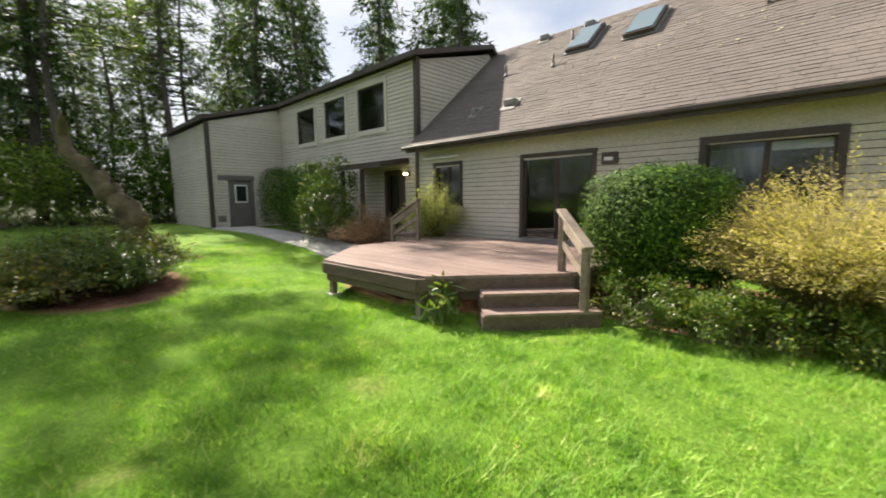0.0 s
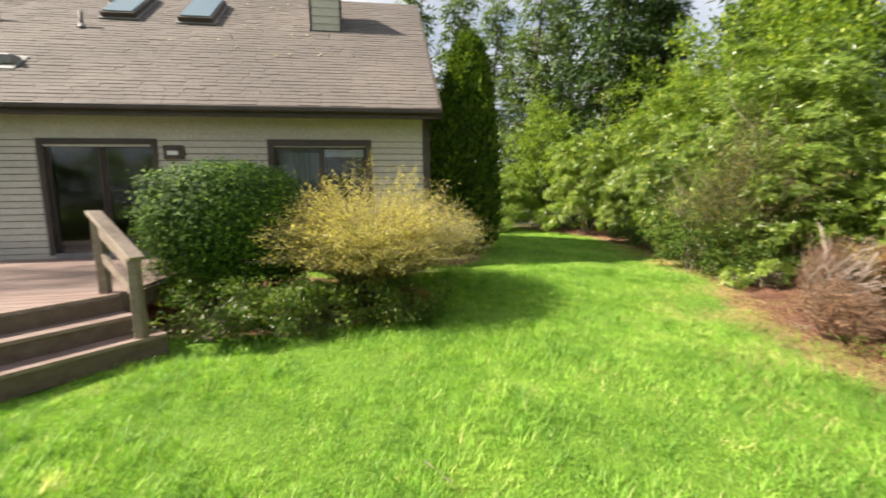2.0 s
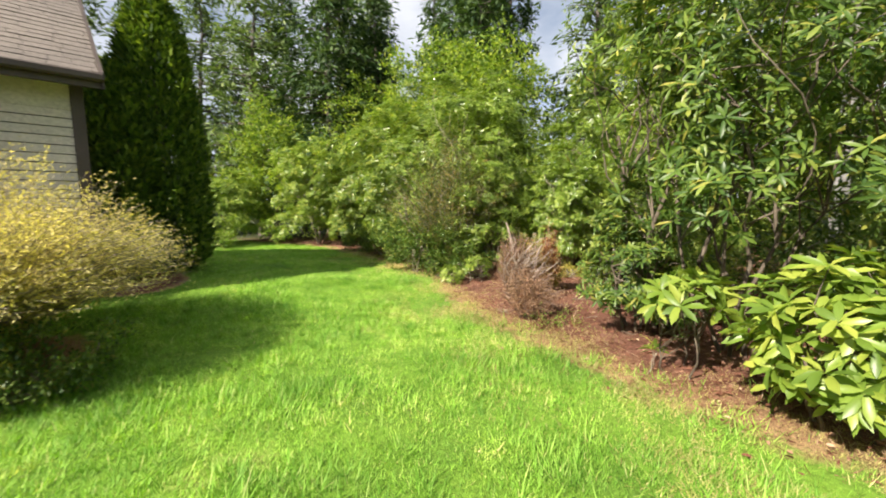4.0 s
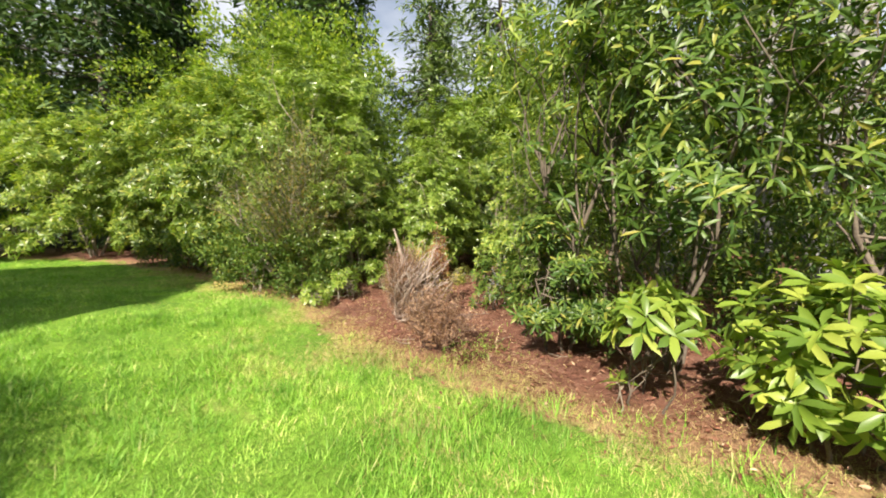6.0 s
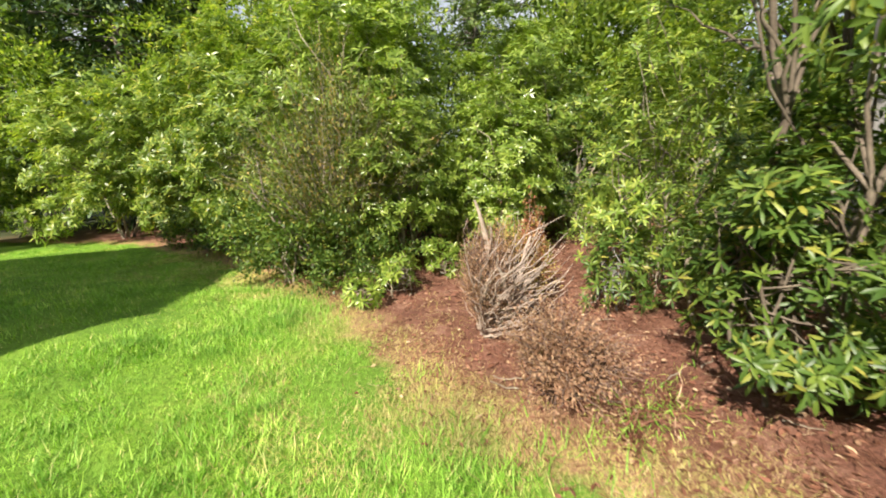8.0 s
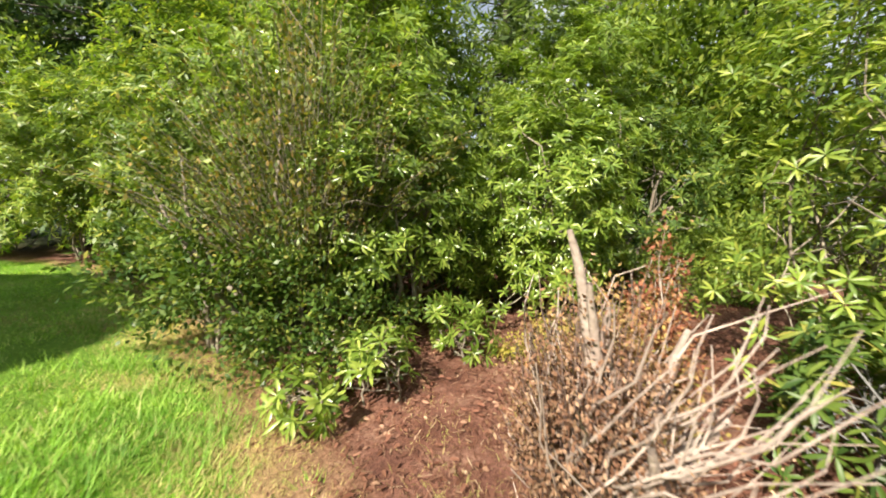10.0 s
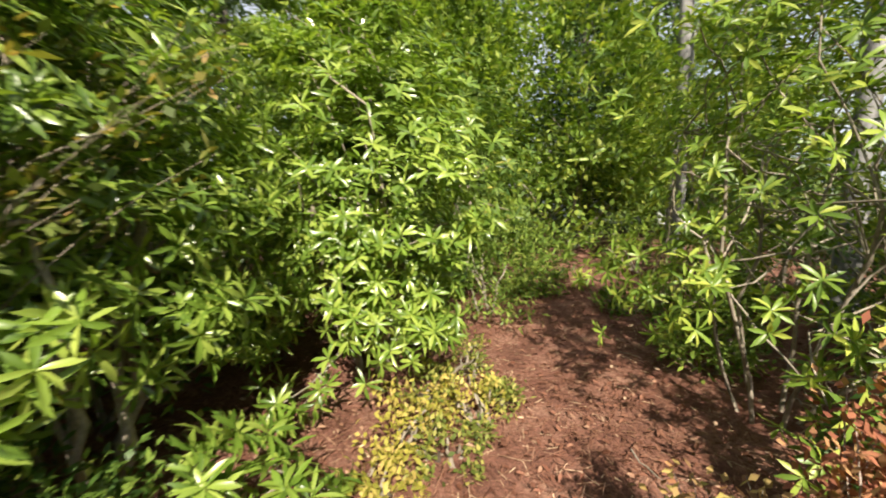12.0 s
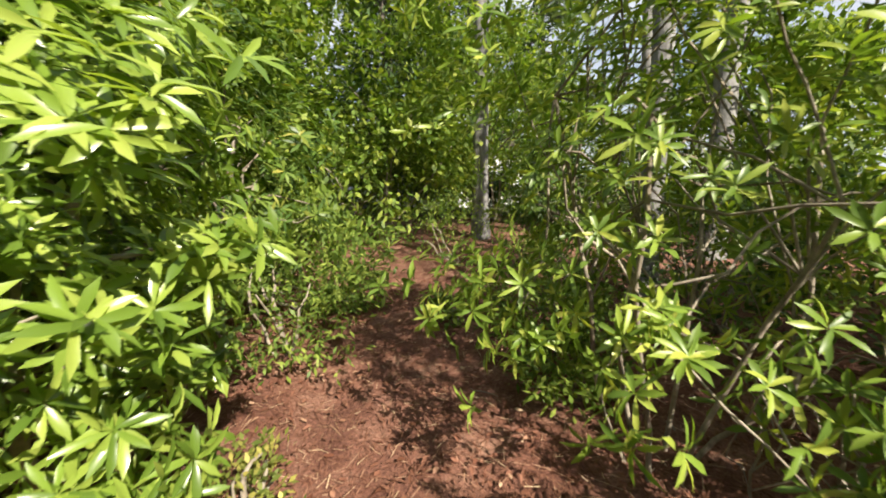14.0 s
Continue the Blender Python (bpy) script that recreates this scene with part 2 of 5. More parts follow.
def root(name, x, y, z, label, category, group="", kind="", rz=0.0):
    ob = new(name)
    ob.empty_display_size = 0.2
    ob.matrix_world = pose(x, y, z, 0, 0, rz)
    return tagged(ob, label, category, group, kind)


def part(name, bm, mat, parent, label="", smooth=False):
    me = bpy.data.meshes.new(name)
    bmesh.ops.recalc_face_normals(bm, faces=bm.faces[:])
    if smooth:
        for f in bm.faces:
            f.smooth = True
    bm.to_mesh(me)
    bm.free()
    me.materials.append(mat)
    return child(name, me, parent, label)


def box_bm(x0, y0, z0, x1, y1, z1, bevel=0.0, bm=None):
    bm = bm or bmesh.new()
    vs = bmesh.ops.create_cube(bm, size=1)["verts"]
    for v in vs:
        v.co = Vector((x0 + (v.co.x + .5) * (x1 - x0), y0 + (v.co.y + .5) * (y1 - y0), z0 + (v.co.z + .5) * (z1 - z0)))
    if bevel:
        es = list({e for v in vs for e in v.link_edges})
        bmesh.ops.bevel(bm, geom=es, offset=bevel, segments=1, affect='EDGES')
    return bm


def prism_bm(poly, z0, z1, bm=None):
    """A flat polygon (x, y) drawn out from z0 to z1."""
    bm = bm or bmesh.new()
    lo = [bm.verts.new((x, y, z0)) for x, y in poly]
    hi = [bm.verts.new((x, y, z1)) for x, y in poly]
    n = len(poly)
    bm.faces.new(lo[::-1]), bm.faces.new(hi)
    for i in range(n):
        bm.faces.new((lo[i], lo[(i + 1) % n], hi[(i + 1) % n], hi[i]))
    return bm


def hull_bm(corners, bm=None):
    """A six-sided solid from 4 lower and 4 upper corners."""
    bm = bm or bmesh.new()
    v = [bm.verts.new(c) for c in corners]
    for q in ((3, 2, 1, 0), (4, 5, 6, 7), (0, 1, 5, 4), (1, 2, 6, 5), (2, 3, 7, 6), (3, 0, 4, 7)):
        bm.faces.new([v[i] for i in q])
    return bm


def beam_bm(a, b, w, h, bm=None, bevel=0.0):
    """A bar with a w by h section from a to b."""
    bm = bm or bmesh.new()
    a, b = Vector(a), Vector(b)
    d = b - a
    side = d.cross(Vector((0, 0, 1)))
    side = side.normalized() if side.length > 1e-4 else Vector((1, 0, 0))
    up = side.cross(d).normalized()
    s, u = side * w / 2, up * h / 2
    n0 = len(bm.verts)
    hull_bm([a - s - u, a + s - u, b + s - u, b - s - u, a - s + u, a + s + u, b + s + u, b - s + u], bm)
    bm.verts.ensure_lookup_table()
    if bevel:
        es = list({e for v in bm.verts[n0:] for e in v.link_edges})
        bmesh.ops.bevel(bm, geom=es, offset=bevel, segments=1, affect='EDGES')
    return bm


def tube_arrays(lines, sides=5):
    """Tapering tubes along lines of (x, y, z, radius): arrays of corners and of quads."""
    vs, fs, base = [], [], 0
    ring = np.arange(sides) * 2 * np.pi / sides
    for line in lines:
        p = np.asarray(line, float)
        d = np.gradient(p[:, :3], axis=0)
        d /= np.linalg.norm(d, axis=1, keepdims=True) + 1e-9
        ref = np.where(np.abs(d[:, 2:3]) > 0.9, [[1.0, 0, 0]], [[0, 0, 1.0]])
        u = np.cross(d, ref)
        u /= np.linalg.norm(u, axis=1, keepdims=True) + 1e-9
        w = np.cross(d, u)
        pts = p[:, None, :3] + p[:, None, 3:4] * (np.cos(ring)[None, :, None] * u[:, None] + np.sin(ring)[None, :, None] * w[:, None])
        vs.append(pts.reshape(-1, 3))
        n = len(p)
        i, j = np.meshgrid(np.arange(n - 1), np.arange(sides), indexing="ij")
        j2 = (j + 1) % sides
        fs.append((base + np.stack([i * sides + j, i * sides + j2, (i + 1) * sides + j2, (i + 1) * sides + j], -1)).reshape(-1, 4))
        base += n * sides
    return np.concatenate(vs), np.concatenate(fs)


def tube_mesh(name, lines, mat, sides=5):
    v, f = tube_arrays(lines, sides)
    me = raw_mesh(name, v, f, mat)
    me.polygons.foreach_set("use_smooth", np.ones(len(f), bool))
    return me


def unit(a):
    return a / (np.linalg.norm(a, axis=-1, keepdims=True) + 1e-9)


def leaf_arrays(pos, out, length, width, rng, fold=0.25, droop=0.15, detail=True, up=None):
    """Pointed leaves at pos that reach along out: with a folded midrib (4 faces) or plain (2 faces)."""
    n = len(pos)
    out = unit(out)
    ref = rng.normal(0, 0.35, (n, 3)) + (np.array([0, 0, 1.0]) if up is None else up)
    side = unit(np.cross(out, ref))
    nor = unit(np.cross(side, out))
    L = (np.ones(n) * length * rng.uniform(0.75, 1.2, n))[:, None]
    W = (np.ones(n) * width * rng.uniform(0.8, 1.15, n))[:, None]
    tip = pos + out * L - nor * L * droop
    mid = pos + out * L * 0.52 - nor * (L * droop * 0.2)
    left, right = mid - side * W / 2, mid + side * W / 2
    if detail:
        m1, m2 = pos + out * L * 0.3, pos + out * L * 0.7 - nor * (L * droop * 0.4)
        h = side * W / 2
        lift = nor * W * fold
        v = np.stack([pos, m1 - h * 0.8 + lift, m1, m1 + h * 0.8 + lift, m2 - h + lift, m2, m2 + h + lift, tip], 1).reshape(-1, 3)
        k = np.arange(n)[:, None] * 8
        f = np.concatenate([k + t for t in ([0, 2, 1], [0, 3, 2], [1, 2, 5], [1, 5, 4], [2, 3, 6], [2, 6, 5], [4, 5, 7], [5, 6, 7])])
    else:
        v = np.stack([pos, left, tip, right], 1).reshape(-1, 3)
        k = np.arange(n)[:, None] * 4
        f = np.concatenate([k + [0, 3, 1], k + [1, 3, 2]])
    return v, f


def keep_clear(pos, clear=0.5):
    """Which of the world places lie off the trodden line."""
    ok = np.ones(len(pos), bool)
    for a, b in zip(CORRIDOR[:-1], CORRIDOR[1:]):
        a, b = np.array(a), np.array(b)
        d = b - a
        t = np.clip(((pos[:, :2] - a) @ d) / max(d @ d, 1e-9), 0, 1)
        ok &= np.linalg.norm(pos[:, :2] - a - t[:, None] * d, axis=1) > clear
    return ok


def smooth(v, a, b):
    k = np.clip((np.asarray(v, float) - a) / (b - a), 0, 1)
    return k * k * (3 - 2 * k)


def ground_z(x, y):
    """The lawn climbs a little towards the house and the wing."""
    bank = 0.27 * smooth(y, 5.4, 8.0) * (1 - smooth(y, 12, 16)) * (1 - smooth(x, 4.6, 7.0))
    return np.maximum(0.45 * smooth(-np.asarray(x, float), 6.5, 17.5), bank)


# ---- ground ----
def ground_material():
    m, nt, b = node_mat("lawn_and_litter")
    att = nt.nodes.new("ShaderNodeAttribute")
    att.attribute_name = "litter"
    edge = noise_node(nt, 2.6, 6, "World")
    add = nt.nodes.new("ShaderNodeMath")
    add.operation = 'MULTIPLY_ADD'
    nt.links.new(edge.outputs["Fac"], add.inputs[0])
    add.inputs[1].default_value = 0.7
    nt.links.new(att.outputs["Fac"], add.inputs[2])
    mask = ramp(nt, [(0.78, (0, 0, 0)), (0.92, (1, 1, 1))])
    nt.links.new(add.outputs[0], mask.inputs["Fac"])
    n1, n2 = noise_node(nt, 0.9, 5, "World"), noise_node(nt, 28, 5, "World")
    lawn = ramp(nt, [(0.3, (0.10, 0.20, 0.025)), (0.6, (0.17, 0.30, 0.035)), (0.74, (0.34, 0.36, 0.11))])
    nt.links.new(n1.outputs["Fac"], lawn.inputs["Fac"])
    g = ramp(nt, [(0.3, (0.55, 0.55, 0.5)), (0.7, (1.2, 1.2, 1.2))])
    nt.links.new(n2.outputs["Fac"], g.inputs["Fac"])
    lawn_c = mix_rgb(nt, 'MULTIPLY', 1.0, lawn.outputs["Color"], g.outputs["Color"])
    n3, n4 = noise_node(nt, 2.6, 7, "World", None, 0.7), noise_node(nt, 45, 6, "World", (1, 1, 1), 0.75)
    mul = ramp(nt, [(0.28, (0.09, 0.04, 0.03)), (0.5, (0.20, 0.098, 0.072)), (0.72, (0.33, 0.20, 0.15))])
    nt.links.new(n3.outputs["Fac"], mul.inputs["Fac"])
    dry = ramp(nt, [(1.0, (1, 1, 1)), (1.35, (0, 0, 0))])
    dry.color_ramp.elements[0].position, dry.color_ramp.elements[1].position = 0.55, 0.95
    nt.links.new(att.outputs["Fac"], dry.inputs["Fac"])
    g2 = ramp(nt, [(0.32, (0.4, 0.38, 0.36)), (0.68, (1.35, 1.3, 1.25))])
    nt.links.new(n4.outputs["Fac"], g2.inputs["Fac"])
    straw = mix_rgb(nt, 'MIX', dry.outputs["Color"], mul.outputs["Color"], (0.36, 0.25, 0.13))
    mul_c = mix_rgb(nt, 'MULTIPLY', 1.0, straw, g2.outputs["Color"])
    near = mix_rgb(nt, 'MIX', mask.outputs["Color"], lawn_c, mul_c)
    # Litter far out is darkened to one even olive.
    far_att = nt.nodes.new("ShaderNodeAttribute")
    far_att.attribute_name = "far_darken"
    nt.links.new(mix_rgb(nt, 'MIX', far_att.outputs["Fac"], near, (0.05, 0.06, 0.025)), b.inputs["Base Color"])
    b.inputs["Roughness"].default_value = 0.95
    b.inputs["Specular IOR Level"].default_value = 0.15
    bump(nt, b, n4.outputs["Fac"], 0.7, 0.03)
    return m


# the lawn's edge towards the planting, from south to north
EDGE = [(2.9, -9.0), (3.4, -1.0), (3.95, 1.0), (4.2, 2.2), (4.6, 3.7), (5.0, 4.85), (5.92, 6.2), (6.62, 7.9), (7.6, 10.8), (8.4, 14.9), (7.5, 22.0), (4.0, 26.0)]


def edge_x(y):
    return np.interp(y, [p[1] for p in EDGE], [p[0] for p in EDGE])


def litter(x, y):
    """1 where the ground lies under litter, 0 on the lawn, in between along the edges."""
    k = np.clip((x - edge_x(y)) / 1.5 + 0.45, 0, 1)
    beds = ((-9.3, 0.7, 2.1, 1.45), (-0.9, 6.4, 2.4, 1.25), (-5.0, 6.0, 3.2, 2.4), (1.9, 9.6, 1.0, 1.6), (-12.5, 7.8, 4.5, 1.0))
    for cx, cy, rx, ry in beds:
        d = np.hypot((x - cx) / rx, (y - cy) / ry)
        k = np.maximum(k, np.clip((1.08 - d) * 3, 0, 1))
    k = np.maximum(k, np.clip((-18.0 - x + 0.5 * y - 8) / 3, 0, 1))
    k = np.maximum(k, np.clip((y - 24) / 2, 0, 1))
    return k


def make_ground():
    xs = np.concatenate([[-900, -300, -120, -60, -40], np.arange(-28, -10, 0.6), np.arange(-10, 16, 0.16), np.arange(16, 30, 1.0), [40, 70, 140, 400, 900]])
    ys = np.concatenate([[-900, -300, -120, -60, -30, -18, -12], np.arange(-8, -3, 0.6), np.arange(-3, 15, 0.16), np.arange(15, 30, 1.0), [40, 70, 140, 400, 900]])
    gx, gy = np.meshgrid(xs, ys, indexing="ij")
    gz = ground_z(gx, gy)
    rng = np.random.default_rng(3)
    near = (np.abs(gx) < 20) & (np.abs(gy) < 20)
    roll = np.sin(gx * 4.1 + 1.3 * np.sin(gy * 2.3)) * np.sin(gy * 3.7 + 1.1 * np.sin(gx * 1.9))
    gz = gz + near * (rng.normal(0, 0.009, gx.shape) + 0.012 * roll)
    a, b = np.meshgrid(np.arange(len(xs) - 1), np.arange(len(ys) - 1), indexing="ij")
    n = len(ys)
    f = np.stack([a * n + b, (a + 1) * n + b, (a + 1) * n + b + 1, a * n + b + 1], -1).reshape(-1, 4)
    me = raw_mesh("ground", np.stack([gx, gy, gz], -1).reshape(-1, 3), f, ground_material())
    att = me.attributes.new("litter", 'FLOAT', 'POINT')
    att.data.foreach_set("value", litter(gx, gy).ravel().astype(np.float32))
    # Rises from 0 to 1 between 15 and 20 m out, on litter only.
    far = me.attributes.new("far_darken", 'FLOAT', 'POINT')
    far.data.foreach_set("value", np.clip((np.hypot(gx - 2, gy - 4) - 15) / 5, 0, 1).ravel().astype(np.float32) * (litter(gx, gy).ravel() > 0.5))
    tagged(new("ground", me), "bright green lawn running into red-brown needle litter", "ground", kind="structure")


make_ground()


# ---- house ----
def siding(wall, axis, at, u0, u1, z0, z1, openings=(), course=0.13, top=None, bottom=None, facing=-1):
    """Lapped boards on the wall plane axis = at, from u0 to u1, left out at the openings (u0, u1, z0, z1);
    top(u), bottom(u): sloping limits, taken as the span of u at each course."""
    z = z0
    while z < z1 - 0.02:
        zt = min(z + course, z1)
        mid = (z + zt) / 2
        spans = [(u0, u1, u0, u1)]
        if top:
            lo, hi = top(z), top(zt)
            spans = [(lo[0], lo[1], hi[0], hi[1])] if lo[1] - lo[0] > 0.05 else []
        for a, b, c, d in openings:
            if c < mid < d:
                cut = []
                for s in spans:
                    if b <= s[0] or a >= s[1]:
                        cut.append(s)
                        continue
                    if a > s[0]:
                        cut.append((s[0], a, s[2], a))
                    if b < s[1]:
                        cut.append((b, s[1], b, s[3]))
                spans = cut
        for a, b, c, d in spans:
            if b - a < 0.04 and d - c < 0.04:
                continue
            lo, hi = 0.026 * facing, 0.01 * facing
            # The gap bares dark sheathing, which draws the shadow line under each board.
            zb = z + 0.012
            pts = [(a, 0, zb), (b, 0, zb), (b, lo, zb), (a, lo, zb), (c, 0, zt), (d, 0, zt), (d, hi, zt), (c, hi, zt)]
            if axis == "y":
                pts = [(u, at + o, h) for u, o, h in pts]
            else:
                pts = [(at + o, u, h) for u, o, h in pts]
            part("siding_board", hull_bm(pts), M_SIDING, wall)
        z += course


def wall_core(wall, axis, at, depth, u0, u1, z0, z1, openings=()):
    """The wall behind the boards, with its openings cut through."""
    us = sorted({u0, u1, *(v for o in openings for v in o[:2])})
    zs = sorted({z0, z1, *(v for o in openings for v in o[2:])})
    bm = bmesh.new()
    for a, b in zip(us[:-1], us[1:]):
        for c, d in zip(zs[:-1], zs[1:]):
            if any(o[0] < (a + b) / 2 < o[1] and o[2] < (c + d) / 2 < o[3] for o in openings):
                continue
            if axis == "y":
                box_bm(a, at, c, b, at + depth, d, bm=bm)
            else:
                box_bm(at, a, c, at + depth, b, d, bm=bm)
    # Sheathing coloured near black, so shadow shows painted in the board gaps.
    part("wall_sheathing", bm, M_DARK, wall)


def structure(name, label, category):
    return root(name, 0, 0, 0, label, category, kind="structure")


FY = 8.5
DOOR = (-5.23, -3.5, 0.66, 2.62)
WIN = (-1.39, 0.29, 1.5, 2.6)
SMALL = (-8.3, -7.34, 1.55, 2.62)
ENTRY = (-10.75, -9.75, 0.6, 2.55)
UP = [(-17.0, -15.5, 4.05, 5.47), (-14.65, -13.15, 4.05, 5.5), (-12.3, -10.75, 4.05, 5.55)]

house = structure("house_wall_front", "grey-beige lapped siding house wall with brown trim", "house wall")
wall_core(house, "y", FY, 0.16, -9.1, 1.5, -0.2, 3.3, [DOOR, WIN, SMALL])
siding(house, "y", FY, -9.05, 1.42, 0.1, 2.8, [DOOR, WIN, SMALL], 0.1175)
part("frieze_board", box_bm(-9.05, FY - 0.018, 2.802, 1.42, FY - 0.001, 3.22), M_SIDING, house, "smooth painted frieze board")
part("corner_board", box_bm(1.4, FY - 0.05, 0, 1.54, FY + 0.1, 3.22, 0.006), M_TRIM, house, "dark brown corner board")
part("corner_board", box_bm(-9.2, FY - 0.05, 0, -9.05, FY + 0.1, 3.2, 0.006), M_TRIM, house, "dark brown corner board")

wing = structure("wing_wall_front", "two-storey lapped siding wing wall with three windows", "house wall")
wall_core(wing, "y", FY + 0.02, 0.16, -18.8, -9.16, -0.2, 5.95, [*UP, ENTRY])
siding(wing, "y", FY + 0.02, -18.8, -9.22, 0.2, 5.9, [*UP, ENTRY])
part("corner_board", box_bm(-9.26, FY - 0.04, 3.3, -9.1, FY + 0.12, 5.95, 0.006), M_TRIM, wing, "dark brown corner board")

SL = 0.29


def wing_z(y):
    return 5.95 + SL * (y - 8.5) if y < 12.07 else 5.95 + SL * 3.57 - 0.9 * (y - 12.07)


gable = structure("wing_wall_side", "pale lapped siding gable wall above the roof", "house wall")
part("wall_sheathing", prism_bm([(FY + 0.1, 0), (16.4, 0), (16.4, 3.2), (12.07, 6.85), (FY + 0.1, 5.9)], 0, 0.15), M_SIDING, gable).matrix_world = Matrix(((0, 0, 1, -9.32), (1, 0, 0, 0), (0, 1, 0, 0), (0, 0, 0, 1)))
siding(gable, "x", -9.165, 8.6, 13.6, 3.0, 6.85, top=lambda z: (max(8.66, 8.62 + (z - 5.85) / SL), min(13.6, 12.07 + max(0, 6.85 - z) * 1.05)), facing=1)

GX, GY = -18.79, 5.3
GDOOR = (6.1, 7.05, 0.42, 2.55)
garage = structure("garage_wall_side", "pale shaded lapped siding garage wall with a door", "house wall")
wall_core(garage, "x", GX - 0.17, 0.16, GY + 0.16, FY, 0.0, 4.9, [GDOOR])
part("wall_sheathing", hull_bm([(GX - 0.17, GY, 4.9), (GX - 0.01, GY, 4.9), (GX - 0.01, FY, 4.9), (GX - 0.17, FY, 4.9), (GX - 0.17, GY, 4.93), (GX - 0.01, GY, 4.93), (GX - 0.01, FY, 5.85), (GX - 0.17, FY, 5.85)]), M_SIDING, garage)
siding(garage, "x", GX - 0.01, GY + 0.1, FY, 0.45, 5.8, [GDOOR], top=lambda z: (max(GY + 0.1, 8.5 + (z - 5.85) / SL), FY), facing=1)
part("corner_board", box_bm(GX - 0.12, GY - 0.04, 0.3, GX + 0.05, GY + 0.12, 4.95, 0.006), M_TRIM, garage, "dark brown corner board")
garage_front = structure("garage_wall_front", "beige lapped siding garage end wall", "house wall")
wall_core(garage_front, "y", GY, 0.16, -25.0, GX - 0.13, 0.0, 4.9)
siding(garage_front, "y", GY, -25.0, GX - 0.12, 0.35, 4.9)
close = structure("house_wall_back", "plain closing walls of the house", "house wall")
# Unseen walls added to keep daylight out of the rooms.
part("back_wall", box_bm(-25.0, 16.4, -0.2, 1.5, 16.56, 3.3), M_SIDING, close)
part("end_wall", box_bm(-25.0, GY + 0.16, -0.2, -24.84, 16.4, 4.6), M_SIDING, close)
# Inner walls and floor painted near black to stand in for unlit rooms.
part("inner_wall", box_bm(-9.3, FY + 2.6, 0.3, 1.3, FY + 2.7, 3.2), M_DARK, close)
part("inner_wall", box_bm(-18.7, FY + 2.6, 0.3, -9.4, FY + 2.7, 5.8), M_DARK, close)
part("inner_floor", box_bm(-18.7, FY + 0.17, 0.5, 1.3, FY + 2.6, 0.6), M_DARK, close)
right = structure("house_wall_gable", "lapped siding gable end wall", "house wall")
wall_core(right, "x", 1.34, 0.16, FY + 0.16, 16.4, -0.2, 3.2)
part("wall_sheathing", prism_bm([(8.5, 3.2), (16.4, 3.2), (12.55, 6.7)], 0, 0.16), M_SIDING, right).matrix_world = Matrix(((0, 0, 1, 1.34), (1, 0, 0, 0), (0, 1, 0, 0), (0, 0, 0, 1)))
siding(right, "x", 1.5, FY + 0.1, 16.4, 0.1, 6.6, top=lambda z: (FY + 0.1 if z < 3.3 else 8.5 + (z - 3.3) / 0.84, 16.4 if z < 3.3 else 16.4 - (z - 3.3) / 0.87), facing=1)

# main roof
EY, EZ, RY, RZ = 8.08, 3.24, 12.55, 7.04
TAN = (RZ - EZ) / (RY - EY)
RX0, RX1 = -9.12, 1.68


def roof_z(y):
    return EZ + TAN * (y - EY)


roof = structure("roof_main", "weathered brown-grey shingle roof with moss flecks", "roof")
part("roof_deck", hull_bm([(RX0, EY, EZ - 0.14), (RX1, EY, EZ - 0.14), (RX1, RY, RZ - 0.14), (RX0, RY, RZ - 0.14), (RX0, EY, EZ), (RX1, EY, EZ), (RX1, RY, RZ), (RX0, RY, RZ)]), M_TRIM, roof)
part("roof_back", hull_bm([(RX0, RY, RZ - 0.14), (RX1, RY, RZ - 0.14), (RX1, 16.7, 3.46), (RX0, 16.7, 3.46), (RX0, RY, RZ), (RX1, RY, RZ), (RX1, 16.7, 3.6), (RX0, 16.7, 3.6)]), M_ROOF, roof)
part("fascia", box_bm(RX0 - 0.02, EY - 0.05, EZ - 0.2, RX1 + 0.03, EY - 0.003, EZ - 0.01, 0.005), M_TRIM, roof, "dark brown eave fascia")
part("rake_board", hull_bm([(RX1 + 0.003, EY - 0.05, EZ - 0.2), (RX1 + 0.05, EY - 0.05, EZ - 0.2), (RX1 + 0.05, RY, RZ - 0.18), (RX1 + 0.003, RY, RZ - 0.18), (RX1 + 0.003, EY - 0.05, EZ + 0.01), (RX1 + 0.05, EY - 0.05, EZ + 0.01), (RX1 + 0.05, RY, RZ + 0.03), (RX1 + 0.003, RY, RZ + 0.03)]), M_TRIM, roof, "dark brown rake board")
part("gutter", box_bm(RX0 - 0.15, EY - 0.15, EZ - 0.12, RX1 + 0.05, EY - 0.052, EZ - 0.02, 0.02), M_TRIM, roof, "dark brown gutter")


def shingle_rows():
    rng = random.Random(5)
    n = 44
    slope = math.hypot(RY - EY, RZ - EZ)
    dy, dz = (RY - EY) / slope, (RZ - EZ) / slope
    for k in range(n):
        s0, s1 = k * slope / n, min(slope, (k + 1.25) * slope / n)
        bm = bmesh.new()
        x = RX0 + 0.01 - rng.random() * 0.25
        while x < RX1 + 0.02:
            w = rng.uniform(0.2, 0.42)
            a, b = max(x, RX0), min(x + w - 0.008, RX1 + 0.04)
            if b - a > 0.03:
                lift, j = 0.017 + rng.uniform(-0.004, 0.005), rng.uniform(-0.012, 0.012)
                pts = []
                for h in (0.002, None):
                    for u, s, t in ((a, s0 + j, lift), (b, s0 + j, lift), (b, s1, 0.008), (a, s1, 0.008)):
                        o = 0.002 if h else t
                        pts.append((u, EY + dy * s - dz * o, EZ + dz * s + dy * o))
                hull_bm(pts, bm)
            x += w
        part("shingle_course", bm, M_ROOF, roof)


